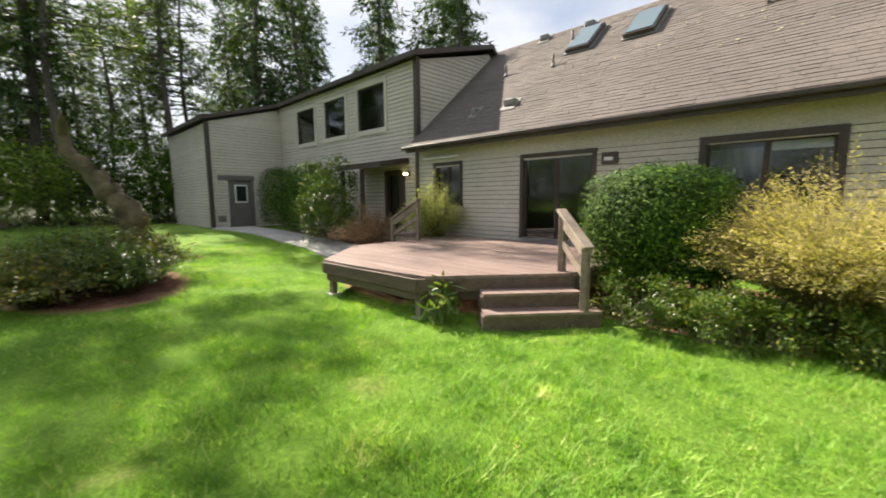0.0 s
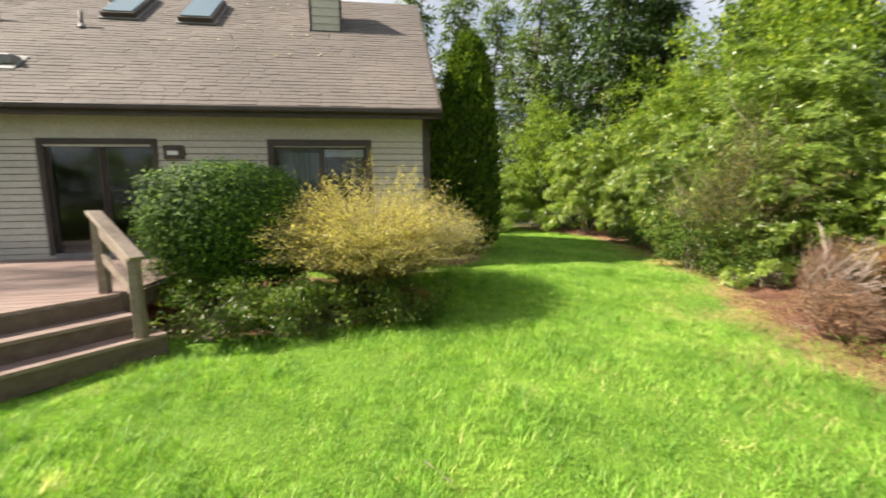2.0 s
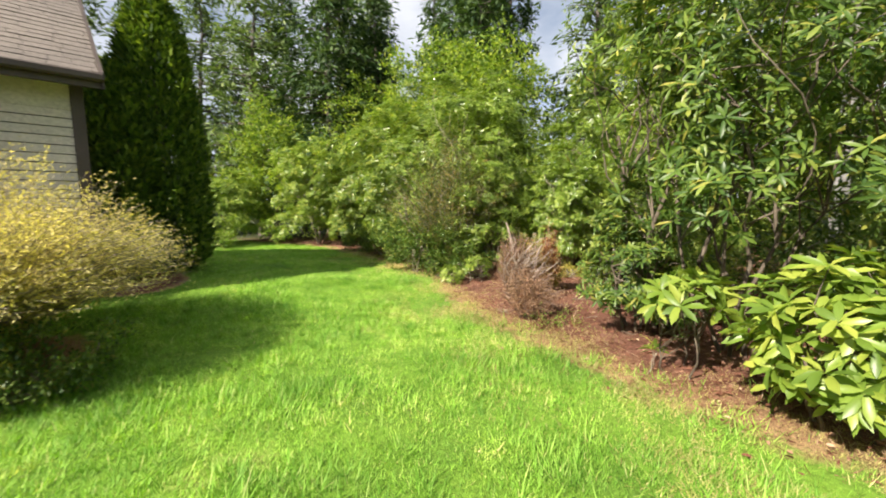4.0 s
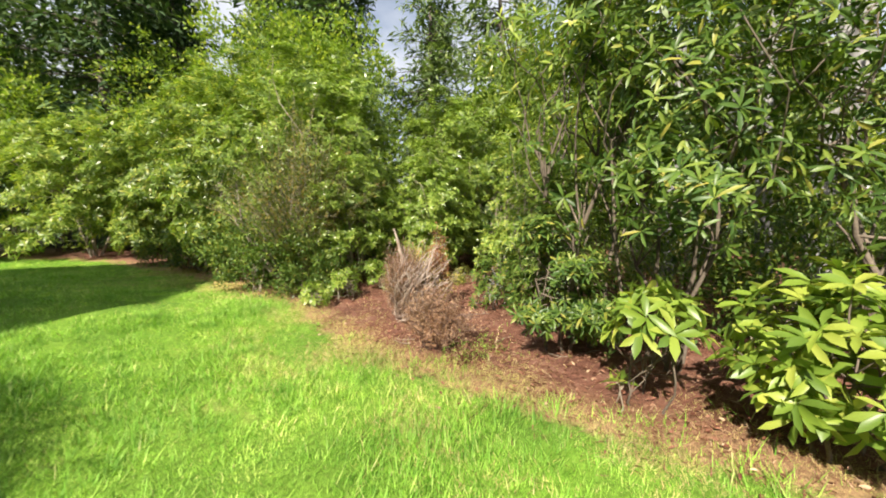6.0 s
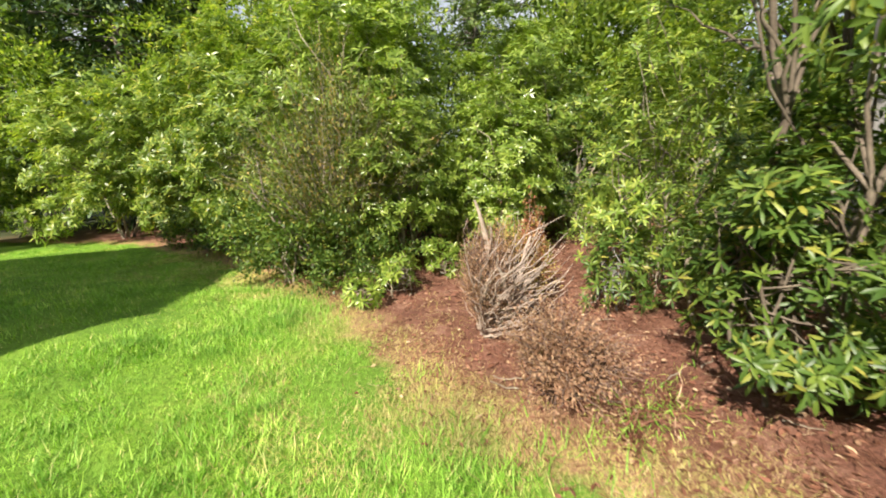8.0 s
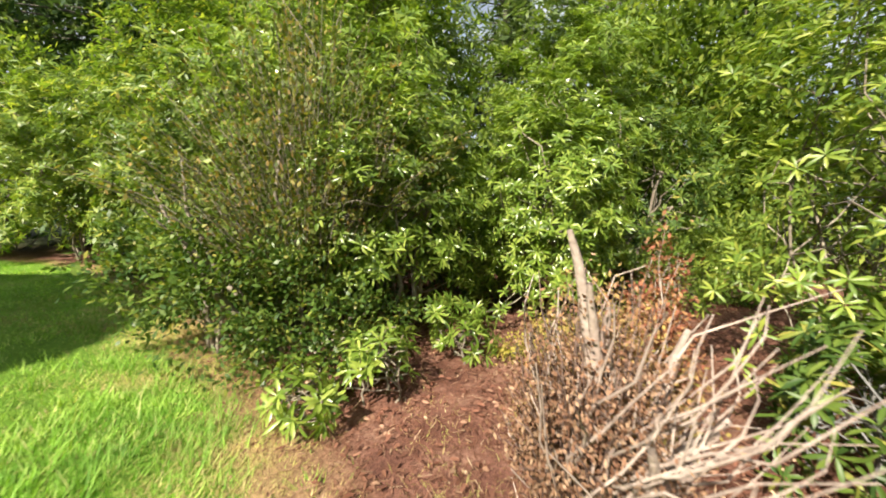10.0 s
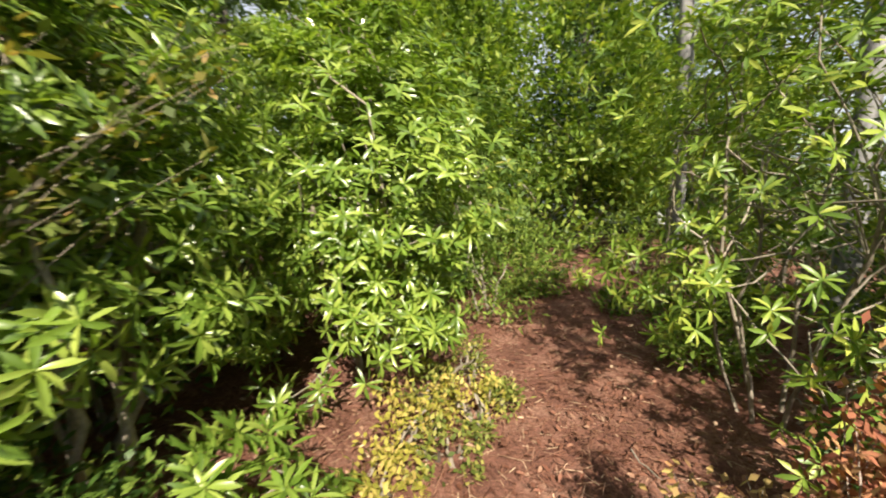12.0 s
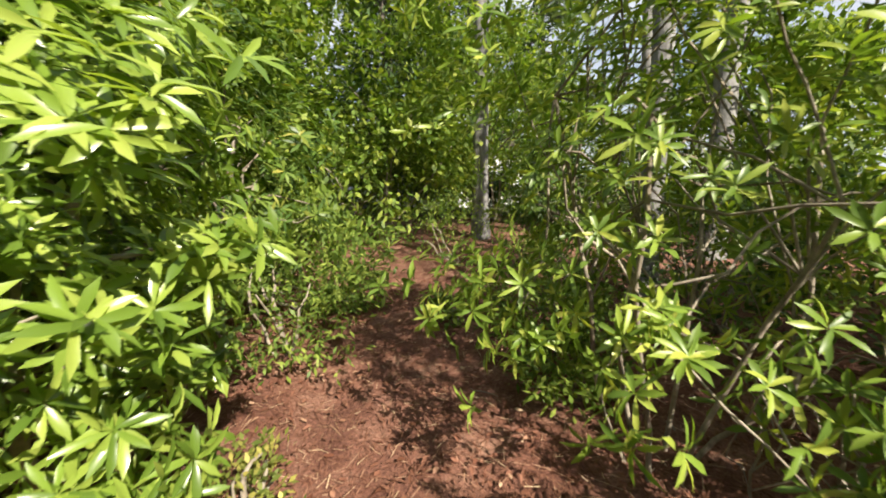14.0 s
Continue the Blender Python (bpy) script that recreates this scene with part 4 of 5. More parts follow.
def leafy_bush(name, x, y, label, rx, ry, h, count, leaf, mat, seed, z0=0.05, group="", box=0.0, shell=0.6, width=0.5, stems=5, clear=0.5, hang=0.0, category="shrub", core=True):
    """A shrub of many small leaves; box: how far it is clipped square."""
    rng = np.random.default_rng(seed)
    gz = float(ground_z(x, y))
    ob = root(name, x, y, gz, label, category, group)
    p, d = crown_points(count, rx, ry, h, z0, rng, shell, 12) if box else clump_points(count, rx, ry, h, z0, rng, shell)
    if box:
        q = d / np.max(np.abs(d), axis=1, keepdims=True)
        r = 1 - (1 - shell) * rng.random(len(d)) ** 1.6
        sq = unit(q * 0.6 + d * 0.4) * np.linalg.norm(q * 0.6 + d * 0.45, axis=1, keepdims=True) * 0.86
        p = p * (1 - box) + box * (sq * r[:, None] * [rx, ry, (h - z0) / 2] + [0, 0, (h + z0) / 2])
    p += rng.normal(0, leaf * 0.7, p.shape)
    p[:, 2] = np.maximum(p[:, 2], 0.03)
    ok = keep_clear(p + [x, y, gz], clear)
    p, d = p[ok], d[ok]
    lines = []
    for s in range(stems):
        t = p[rng.integers(len(p))] * [0.8, 0.8, 0.85]
        br = bend_line((rng.normal(0, 0.06), rng.normal(0, 0.06), -0.05), t, 0.022, 0.006, rng, 7, 0.3)
        if keep_clear(br[:, :3] + [x, y, gz], 0.3).all():
            lines.append(br)
    if lines:
        tagged(child("branchwork", tube_mesh("branchwork", lines, M_TWIG), ob), kind="stuff")
    out = d * 0.8 + rng.normal(0, 0.75, d.shape) + [0, 0, 0.25 - hang]
    face = None
    if box:
        face = d * 2.2
        out = np.cross(d, rng.normal(size=d.shape)) + d * 0.35
    v, f = leaf_arrays(p, out, leaf, leaf * width, rng, 0.2, 0.15, False, face)
    child("crown", raw_mesh("crown", v, f, mat), ob)
    return ob


def spray_bush(name, x, y, label, r, h, shoots, mat, seed, leaf=0.05, per=26, twig=M_TWIG, group="", reach=1.0, lean=0.5, width=0.45, category="shrub", bend=0.5, clear=0.45, full=0.6):
    """A shrub of arching whippy shoots set with small leaves."""
    rng = np.random.default_rng(seed)
    gz = float(ground_z(x, y))
    ob = root(name, x, y, gz, label, category, group)
    lines, pos, out = [], [], []
    for s in range(shoots):
        a, e = rng.uniform(0, 6.283), rng.random() ** full
        way = np.array([math.cos(a), math.sin(a), 0])
        L = h * rng.uniform(0.7, 1.15)
        t = np.linspace(0, 1, 9)[:, None]
        p = way * (0.15 * r * rng.random()) + way * (r * e * reach) * (t ** (1.2 + lean)) + np.array([0, 0, 1]) * (L * (t * (1 + 0.35 * (1 - e)) - bend * e * t ** 2.4))
        p += np.cumsum(rng.normal(0, 0.018, p.shape), 0)
        p[:, 2] = np.maximum(p[:, 2], -0.02)
        if not keep_clear(p + [x, y, gz], clear).all():
            continue
        lines.append(np.c_[p, np.linspace(0.006, 0.0015, 9)])
        tt = rng.uniform(0.25, 1.0, per)
        i = np.clip((tt * 8).astype(int), 0, 7)
        q = p[i] + (p[i + 1] - p[i]) * (tt * 8 - i)[:, None]
        pos.append(q + rng.normal(0, 0.035, q.shape))
        out.append((p[i + 1] - p[i]) * 4 + rng.normal(0, 0.6, q.shape))
    if not lines:
        bpy.data.objects.remove(ob)
        return None
    tagged(child("branchwork", tube_mesh("branchwork", lines, twig, 3), ob), kind="stuff")
    v, f = leaf_arrays(np.concatenate(pos), np.concatenate(out), leaf, leaf * width, rng, detail=False)
    child("crown", raw_mesh("crown", v, f, mat), ob)
    return ob


def conifer(name, x, y, h, r, label, seed, mat, bare=0.1, whorls=26, limbs=6, droop=0.25, spray=0.55, dens=11, trunk_r=0.2, taper=1.0, group="tall conifers", category="tree"):
    """A tree with a tapered trunk, whorls of limbs and flat needle sprays along them."""
    rng = np.random.default_rng(seed)
    gz = float(ground_z(x, y))
    ob = root(name, x, y, gz, label, category, group)
    lean = rng.normal(0, 0.02, 2)
    zs = np.linspace(-0.1, h, 14)
    bend = np.cumsum(rng.normal(0, 0.07, (14, 2)), 0)
    trunk = np.c_[lean[0] * zs + bend[:, 0], lean[1] * zs + bend[:, 1], zs, trunk_r * (1 - zs / h * 0.92)]
    child("trunk", tube_mesh("trunk", [trunk], M_BARK, 9), ob)
    limb_lines, pos, out = [], [], []
    for k in range(whorls):
        t = bare + (0.985 - bare) * k / whorls
        z = h * t
        c = np.array([np.interp(z, zs, trunk[:, 0]), np.interp(z, zs, trunk[:, 1]), z])
        span = r * ((1 - (t - bare) / (1 - bare)) ** taper * 0.92 + 0.08)
        for m in range(limbs):
            if rng.random() < 0.14:
                continue
            a = rng.uniform(0, 6.283)
            L = span * rng.uniform(0.55, 1.15)
            way = np.array([math.cos(a), math.sin(a), 0])
            s = np.linspace(0, 1, 6)[:, None]
            line = c + way * L * s + np.array([0, 0, 1]) * (L * (0.12 * s - droop * s ** 1.6)) + [0, 0, rng.uniform(-0.3, 0.3)]
            limb_lines.append(np.c_[line, np.linspace(0.02 + 0.012 * L, 0.008, 6)])
            n = max(3, int(dens * L))
            q = rng.uniform(0.18, 1.0, n) ** 0.8
            at = c + way * (L * q)[:, None] + np.array([0, 0, 1]) * (L * (0.12 * q - droop * q ** 1.6))[:, None] + (line[0] - c)
            side = np.array([-way[1], way[0], 0]) * rng.choice([-1, 1], n)[:, None]
            pos.append(at + rng.normal(0, 0.12, at.shape))
            out.append(way * 0.7 + side * rng.uniform(0.2, 1.0, n)[:, None] + rng.normal(0, 0.3, at.shape) - [0, 0, droop])
    tagged(child("branchwork", tube_mesh("branchwork", limb_lines, M_BARK, 4), ob), kind="stuff")
    pos, out = np.concatenate(pos), np.concatenate(out)
    pos = np.repeat(pos, 3, 0) + rng.normal(0, spray * 0.3, (len(pos) * 3, 3))
    out = np.repeat(out, 3, 0) + rng.normal(0, 0.45, pos.shape)
    v, f = leaf_arrays(pos, out, spray, spray * 0.24, rng, detail=False)
    child("crown", raw_mesh("crown", v, f, mat), ob)
    return ob


def column_tree(name, x, y, h, r, label, seed):
    """A clipped-looking column of fine upright sprays."""
    rng = np.random.default_rng(seed)
    ob = root(name, x, y, float(ground_z(x, y)), label, "tree")
    child("trunk", tube_mesh("trunk", [[(0, 0, -0.1, 0.09), (0, 0, h * 0.5, 0.06), (0, 0, h * 0.93, 0.01)]], M_BARK, 7), ob)
    n = 17000
    t = rng.random(n)
    a = rng.uniform(0, 6.283, n)
    prof = np.minimum(1, (t * 5) ** 0.5 + 0.45) * np.sqrt(np.clip(1 - t ** 3.2, 0, 1))
    lump = 1 + 0.10 * np.sin(a * 5 + t * 9) + 0.08 * np.sin(a * 9 - t * 31)
    rr = r * prof * lump * (0.72 + 0.30 * rng.random(n) ** 0.5)
    pos = np.stack([rr * np.cos(a), rr * np.sin(a), 0.06 + t * h * 0.97], 1) + rng.normal(0, 0.03, (n, 3))
    out = np.stack([np.cos(a) * 0.5, np.sin(a) * 0.5, np.full(n, 0.9)], 1) + rng.normal(0, 0.4, (n, 3))
    v, f = leaf_arrays(pos, out, 0.15, 0.06, rng, detail=False)
    child("crown", raw_mesh("crown", v, f, M_CYPRESS), ob)


# beside the house
leafy_bush("clipped_hedge", -1.5, 6.35, "dense clipped dark green hedge shrub beside the deck", 1.1, 1.0, 2.12, 44000, 0.052, M_HEDGE, 11, box=0.9, shell=0.55, width=0.55)
spray_bush("yellow_broom", 0.42, 6.5, "golden-yellow arching shrub in front of the window", 1.72, 1.55, 1600, M_YELLOW, 12, 0.034, 90, width=0.42, reach=0.95, lean=0.2, bend=0.38, full=0.35)
for k, (x, y, r, h) in enumerate(((-1.45, 5.3, 0.75, 0.7), (-0.65, 5.2, 0.6, 0.6), (0.0, 5.5, 0.75, 0.62), (0.85, 5.55, 0.6, 0.5))):
    leafy_bush("low_cotoneaster", x, y, "low dark spreading shrub with pale sprigs", r, r * 0.8, h, 3800, 0.055, M_RHODO_DARK, 13 + 100 * k, 0.03, group="cotoneasters", width=0.4, shell=0.35, stems=14)
spray_bush("feathery_shrub", -7.7, 7.75, "feathery yellow-green shrub under the small window", 0.95, 1.5, 340, M_FEATHER, 15, 0.06, 50, bend=0.4)
rosette_bush("broadleaf_sapling", -3.35, 3.62, "small broad-leaved plant beside the deck steps", 0.32, 0.3, 0.62, 24, 0.19, M_RHODO_DARK, 16, 0.06, 4, per=5, stem_r=0.012)
column_tree("column_cypress", 2.68, 10.2, 5.15, 0.68, "tall narrow dark green columnar cypress", 17)
column_tree("column_cypress", 2.0, 9.9, 3.6, 0.6, "shaded dark columnar cypress behind the house corner", 18)
leafy_bush("entry_hedge", -16.9, 7.5, "dark clipped hedge by the garage door", 1.1, 0.8, 2.7, 9000, 0.08, M_HEDGE, 19, box=0.7, shell=0.8)
leafy_bush("entry_hedge", -14.3, 7.3, "rounded green clipped hedge before the wing wall", 1.25, 0.9, 2.9, 11000, 0.08, M_HEDGE, 20, box=0.6, shell=0.8)
leafy_bush("laurel", -11.75, 6.9, "glossy laurel shrub beside the porch", 1.15, 0.95, 3.1, 6000, 0.12, M_RHODO_DARK, 21, 0.1, width=0.42, shell=0.45)
spray_bush("ground_shrub", -9.3, 6.75, "low brown twiggy shrub below the porch handrail", 1.1, 0.95, 260, M_DEADLEAF, 22, 0.06, 40, bend=0.4)


def old_stump_tree():
    x, y = -10.6, 1.35
    ob = root("gnarled_trunk", x, y, float(ground_z(x, y)), "gnarled leaning mossy old tree trunk, broken off", "tree trunk")
    rng = np.random.default_rng(31)
    main = [(0, 0, -0.1, 0.42), (0.0, 0.0, 0.3, 0.36), (0.1, 0.1, 0.75, 0.33), (0.05, 0.1, 1.25, 0.33), (-0.25, -0.12, 1.55, 0.3), (-0.5, -0.35, 1.9, 0.27), (-0.75, -0.55, 2.25, 0.25), (-0.95, -0.8, 2.6, 0.17), (-1.0, -0.85, 2.95, 0.13), (-0.93, -0.8, 3.1, 0.06)]
    pts = np.array(main)
    t = np.linspace(0, len(main) - 1, 40)
    dense = np.stack([np.interp(t, np.arange(len(main)), pts[:, k]) for k in range(4)], 1)
    dense[:, :3] += rng.normal(0, 0.02, (40, 3))
    dense[:, 3] *= 0.72 * rng.uniform(0.78, 1.25, 40)
    child("trunk", tube_mesh("trunk", [dense], M_MOSSBARK, 12), ob)
    knots = [bend_line(dense[i, :3], dense[i, :3] + rng.normal(0, 0.3, 3) + [0, 0, 0.1], 0.11, 0.04, rng, 5, 0.2) for i in (8, 12, 15, 18, 24, 30, 36)]
    for q in knots:
        child("knot", tube_mesh("knot", [q], M_MOSSBARK, 8), ob)


old_stump_tree()
for k, (x, y, r, h, m) in enumerate(((-10.0, 0.9, 1.1, 1.0, M_AZALEA), (-9.2, 0.3, 1.2, 0.9, M_RHODO_DARK), (-8.4, 0.9, 0.9, 0.85, M_RHODO_DARK), (-10.3, 0.1, 1.2, 0.95, M_RHODO_DARK), (-8.3, -0.2, 1.0, 0.7, M_AZALEA), (-9.4, 1.5, 0.8, 0.9, M_AZALEA))):
    spray_bush("bed_shrub", x, y, "low dark twiggy shrub in the trunk's bed", r, h, 190, m, 40 + k, 0.075, 26, M_DARKTWIG, bend=0.5, group="bed shrubs")

# along the lawn's edge
BIG = dict(group="border rhododendrons")
rosette_bush("rhododendron", 10.6, 14.2, "large rounded rhododendron at the lawn's edge", 2.5, 2.5, 5.0, 4200, 0.17, M_RHODO, 51, 0.2, 7, detail=False, **BIG)
rosette_bush("rhododendron", 9.6, 10.6, "large sunlit rhododendron at the lawn's edge", 2.2, 2.3, 5.4, 5200, 0.15, M_RHODO, 52, 0.1, 8, detail=False, **BIG)
rosette_bush("rhododendron", 9.4, 8.2, "tall sunlit rhododendron at the lawn's edge", 2.1, 1.9, 5.0, 4600, 0.14, M_RHODO_BRIGHT, 53, 0.1, 8, detail=False, **BIG)
rosette_bush("rhododendron", 9.2, 16.6, "yellow-green sunlit rhododendron by the lawn", 2.1, 2.0, 4.6, 2600, 0.17, M_BIGLEAF, 154, 0.1, 6, detail=False, **BIG)
rosette_bush("rhododendron", 6.3, 19.5, "pale green rounded shrub beyond the lawn", 2.2, 2.0, 3.4, 2600, 0.18, M_SHRUB_LIGHT, 54, 0.1, 6, detail=False, **BIG)
leafy_bush("low_green_shrub", 5.2, 17.6, "low green mound at the lawn's far edge", 1.1, 0.8, 0.8, 2500, 0.08, M_SHRUB_LIGHT, 55)
azalea = spray_bush("twiggy_azalea", 7.6, 7.45, "twiggy olive-leaved azalea full of bare stems", 1.5, 2.3, 330, M_AZALEA, 56, 0.055, 60, lean=0.1, bend=0.3, width=0.5, clear=0.8)
rng_az = np.random.default_rng(58)
for a, b, r in (((-0.35, 0.0, -0.05), (-1.0, 0.65, 1.45), 0.055), ((-0.3, 0.15, -0.05), (-0.65, 0.85, 1.8), 0.045), ((-0.4, -0.05, -0.05), (-1.2, 0.35, 1.25), 0.035), ((-0.1, 0.1, -0.05), (0.3, 0.4, 2.4), 0.045), ((-0.2, -0.1, -0.05), (-0.45, -0.2, 2.2), 0.03), ((-0.1, -0.15, -0.05), (0.2, -0.45, 1.7), 0.025)):
    child("old_stem", tube_mesh("old_stem", [bend_line(a, b, r, 0.006, rng_az, 9, 0.2)], M_TWIG, 8), azalea, "thick crooked grey-brown old stem")
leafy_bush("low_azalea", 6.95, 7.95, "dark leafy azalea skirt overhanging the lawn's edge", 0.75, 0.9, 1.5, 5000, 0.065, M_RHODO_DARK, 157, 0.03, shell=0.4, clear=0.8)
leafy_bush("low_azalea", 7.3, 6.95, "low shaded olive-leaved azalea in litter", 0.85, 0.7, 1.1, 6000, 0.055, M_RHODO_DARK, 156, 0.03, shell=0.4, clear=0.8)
rosette_bush("rhododendron", 8.2, 6.85, "bright green rhododendron branch over the path", 1.0, 0.8, 2.6, 1100, 0.11, M_RHODO_BRIGHT, 57, 0.3, 5, clear=0.6, loose=0.35, **BIG)
rosette_bush("rhododendron", 9.55, 5.65, "bright sunlit rhododendron beside the path", 1.1, 1.0, 2.9, 2100, 0.105, M_RHODO_BRIGHT, 58, 0.12, 6, clear=0.65, loose=0.5, **BIG)
rosette_bush("rhododendron", 11.4, 5.9, "tall green rhododendron behind the path", 1.5, 1.3, 4.6, 2600, 0.14, M_RHODO_BRIGHT, 59, 0.2, 6, detail=False, **BIG)
rosette_bush("rhododendron", 8.4, 3.3, "open rhododendron with bare grey branches", 1.2, 1.2, 3.5, 1150, 0.088, M_BIGLEAF, 260, 0.3, 6, clear=0.95, shell=0.3, stem_r=0.014, loose=0.45, **BIG)
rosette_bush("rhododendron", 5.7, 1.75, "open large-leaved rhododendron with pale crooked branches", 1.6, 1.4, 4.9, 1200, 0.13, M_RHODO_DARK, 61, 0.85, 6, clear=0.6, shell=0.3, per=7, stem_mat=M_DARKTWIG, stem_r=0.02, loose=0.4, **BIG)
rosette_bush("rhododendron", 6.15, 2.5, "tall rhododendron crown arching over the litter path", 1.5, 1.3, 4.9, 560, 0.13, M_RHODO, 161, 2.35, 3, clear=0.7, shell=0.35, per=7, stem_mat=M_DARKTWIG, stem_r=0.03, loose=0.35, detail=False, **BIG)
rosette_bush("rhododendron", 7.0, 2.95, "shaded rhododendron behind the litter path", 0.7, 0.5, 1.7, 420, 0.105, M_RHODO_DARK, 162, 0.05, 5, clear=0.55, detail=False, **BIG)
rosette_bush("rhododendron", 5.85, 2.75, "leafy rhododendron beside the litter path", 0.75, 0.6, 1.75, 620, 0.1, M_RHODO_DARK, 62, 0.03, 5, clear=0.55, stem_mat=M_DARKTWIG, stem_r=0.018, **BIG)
rosette_bush("low_rhododendron", 4.85, 2.0, "low yellow-green large-leaved rhododendron shoots", 0.5, 0.35, 0.92, 28, 0.18, M_BIGLEAF, 63, 0.5, 3, clear=0.5, stem_r=0.01, stem_mat=M_DARKTWIG, wide=0.32, **BIG)
rosette_bush("seedling_rhododendron", 4.75, 2.2, "single whorled rhododendron seedling in the litter", 0.06, 0.06, 0.22, 3, 0.13, M_BIGLEAF, 163, 0.15, 2, per=6, clear=0.5, stem_r=0.008, group="seedlings")
rosette_bush("low_rhododendron", 4.55, 1.0, "yellow-green large-leaved rhododendron at the lawn's edge", 0.72, 0.62, 1.15, 150, 0.16, M_BIGLEAF, 64, 0.08, 5, clear=0.6, stem_r=0.015, stem_mat=M_DARKTWIG, wide=0.32, **BIG)
rosette_bush("rhododendron", 5.6, 0.1, "large rhododendron overhanging the lawn's edge", 1.5, 1.3, 4.6, 420, 0.14, M_RHODO_DARK, 65, 1.5, 6, clear=0.7, shell=0.4, stem_mat=M_DARKTWIG, **BIG)
rosette_bush("low_rhododendron", 7.85, 3.3, "sunlit low rhododendron shoots on crooked bare twigs", 0.4, 0.3, 0.95, 20, 0.11, M_BIGLEAF, 67, 0.35, 3, clear=0.7, shell=0.2, stem_r=0.008, **BIG)
rosette_bush("rhododendron", 7.3, 3.75, "low rhododendron twigs beside the litter path", 0.5, 0.4, 0.95, 140, 0.1, M_RHODO_DARK, 66, 0.05, 4, clear=0.75, stem_mat=M_GREYBARK, stem_r=0.012, **BIG)
for k, (x, y, r, h) in enumerate(((6.95, 6.15, 0.38, 0.5), (7.3, 6.4, 0.35, 0.45), (6.5, 6.35, 0.3, 0.35), (7.9, 5.95, 0.3, 0.4))):
    rosette_bush("seedling_rhododendron", x, y, "low bright green rhododendron seedlings in litter", r, r, h, 40, 0.11, M_RHODO_BRIGHT, 70 + k, 0.05, 4, per=7, clear=0.5, stem_r=0.01, group="seedlings")
for k, (x, y, r, h) in enumerate(((8.35, 5.25, 0.3, 0.16), (8.7, 5.05, 0.34, 0.2), (8.95, 5.3, 0.3, 0.3), (8.5, 5.5, 0.32, 0.25), (9.2, 4.95, 0.26, 0.3), (8.15, 5.6, 0.25, 0.15), (8.8, 4.85, 0.2, 0.14))):
    leafy_bush("golden_groundcover", x, y, "yellow-green low groundcover beside the path", r, r * 0.8, h, 420, 0.045, M_GOLDLEAF if k % 2 else M_OLIVE, 176 + k, 0.0, clear=0.5, width=0.5, shell=0.2, stems=8, group="groundcover")
for k, (x, y, r, h) in enumerate(((9.5, 2.75, 0.45, 0.7), (10.3, 2.1, 0.6, 0.8), (9.05, 3.15, 0.35, 0.5), (10.7, 4.45, 0.7, 1.0), (11.8, 3.95, 0.8, 1.2), (12.6, 1.3, 0.9, 1.1))):
    leafy_bush("path_shrub", x, y, "low dim green shrub at the path's edge", r, r, h, 1500, 0.07, M_SHRUB, 190 + k, 0.02, group="path shrubs", width=0.35, shell=0.35)
leafy_bush("fern_bank", 13.2, 3.9, "dim green fern bank at the path's end", 2.2, 1.3, 1.1, 5000, 0.14, M_SHRUB, 77, width=0.3)
leafy_bush("path_weed", 10.6, 2.9, "small dull green weed in the path", 0.3, 0.25, 0.2, 260, 0.08, M_SHRUB, 78)
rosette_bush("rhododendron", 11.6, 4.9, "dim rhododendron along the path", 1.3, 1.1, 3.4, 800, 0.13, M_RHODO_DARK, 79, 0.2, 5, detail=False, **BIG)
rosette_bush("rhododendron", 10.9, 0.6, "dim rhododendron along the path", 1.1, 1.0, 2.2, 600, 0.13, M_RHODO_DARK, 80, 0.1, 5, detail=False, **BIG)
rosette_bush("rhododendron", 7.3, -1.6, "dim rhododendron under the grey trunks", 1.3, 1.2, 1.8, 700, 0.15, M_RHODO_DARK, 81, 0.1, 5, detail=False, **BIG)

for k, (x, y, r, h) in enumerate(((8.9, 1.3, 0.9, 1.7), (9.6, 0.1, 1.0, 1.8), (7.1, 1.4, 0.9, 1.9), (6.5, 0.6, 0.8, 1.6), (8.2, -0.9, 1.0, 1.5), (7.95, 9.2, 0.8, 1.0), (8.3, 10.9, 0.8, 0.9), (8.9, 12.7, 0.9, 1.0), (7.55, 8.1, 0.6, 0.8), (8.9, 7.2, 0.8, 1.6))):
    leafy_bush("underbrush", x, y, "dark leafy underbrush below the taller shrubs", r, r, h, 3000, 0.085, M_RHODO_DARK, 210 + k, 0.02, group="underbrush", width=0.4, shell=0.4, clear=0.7)


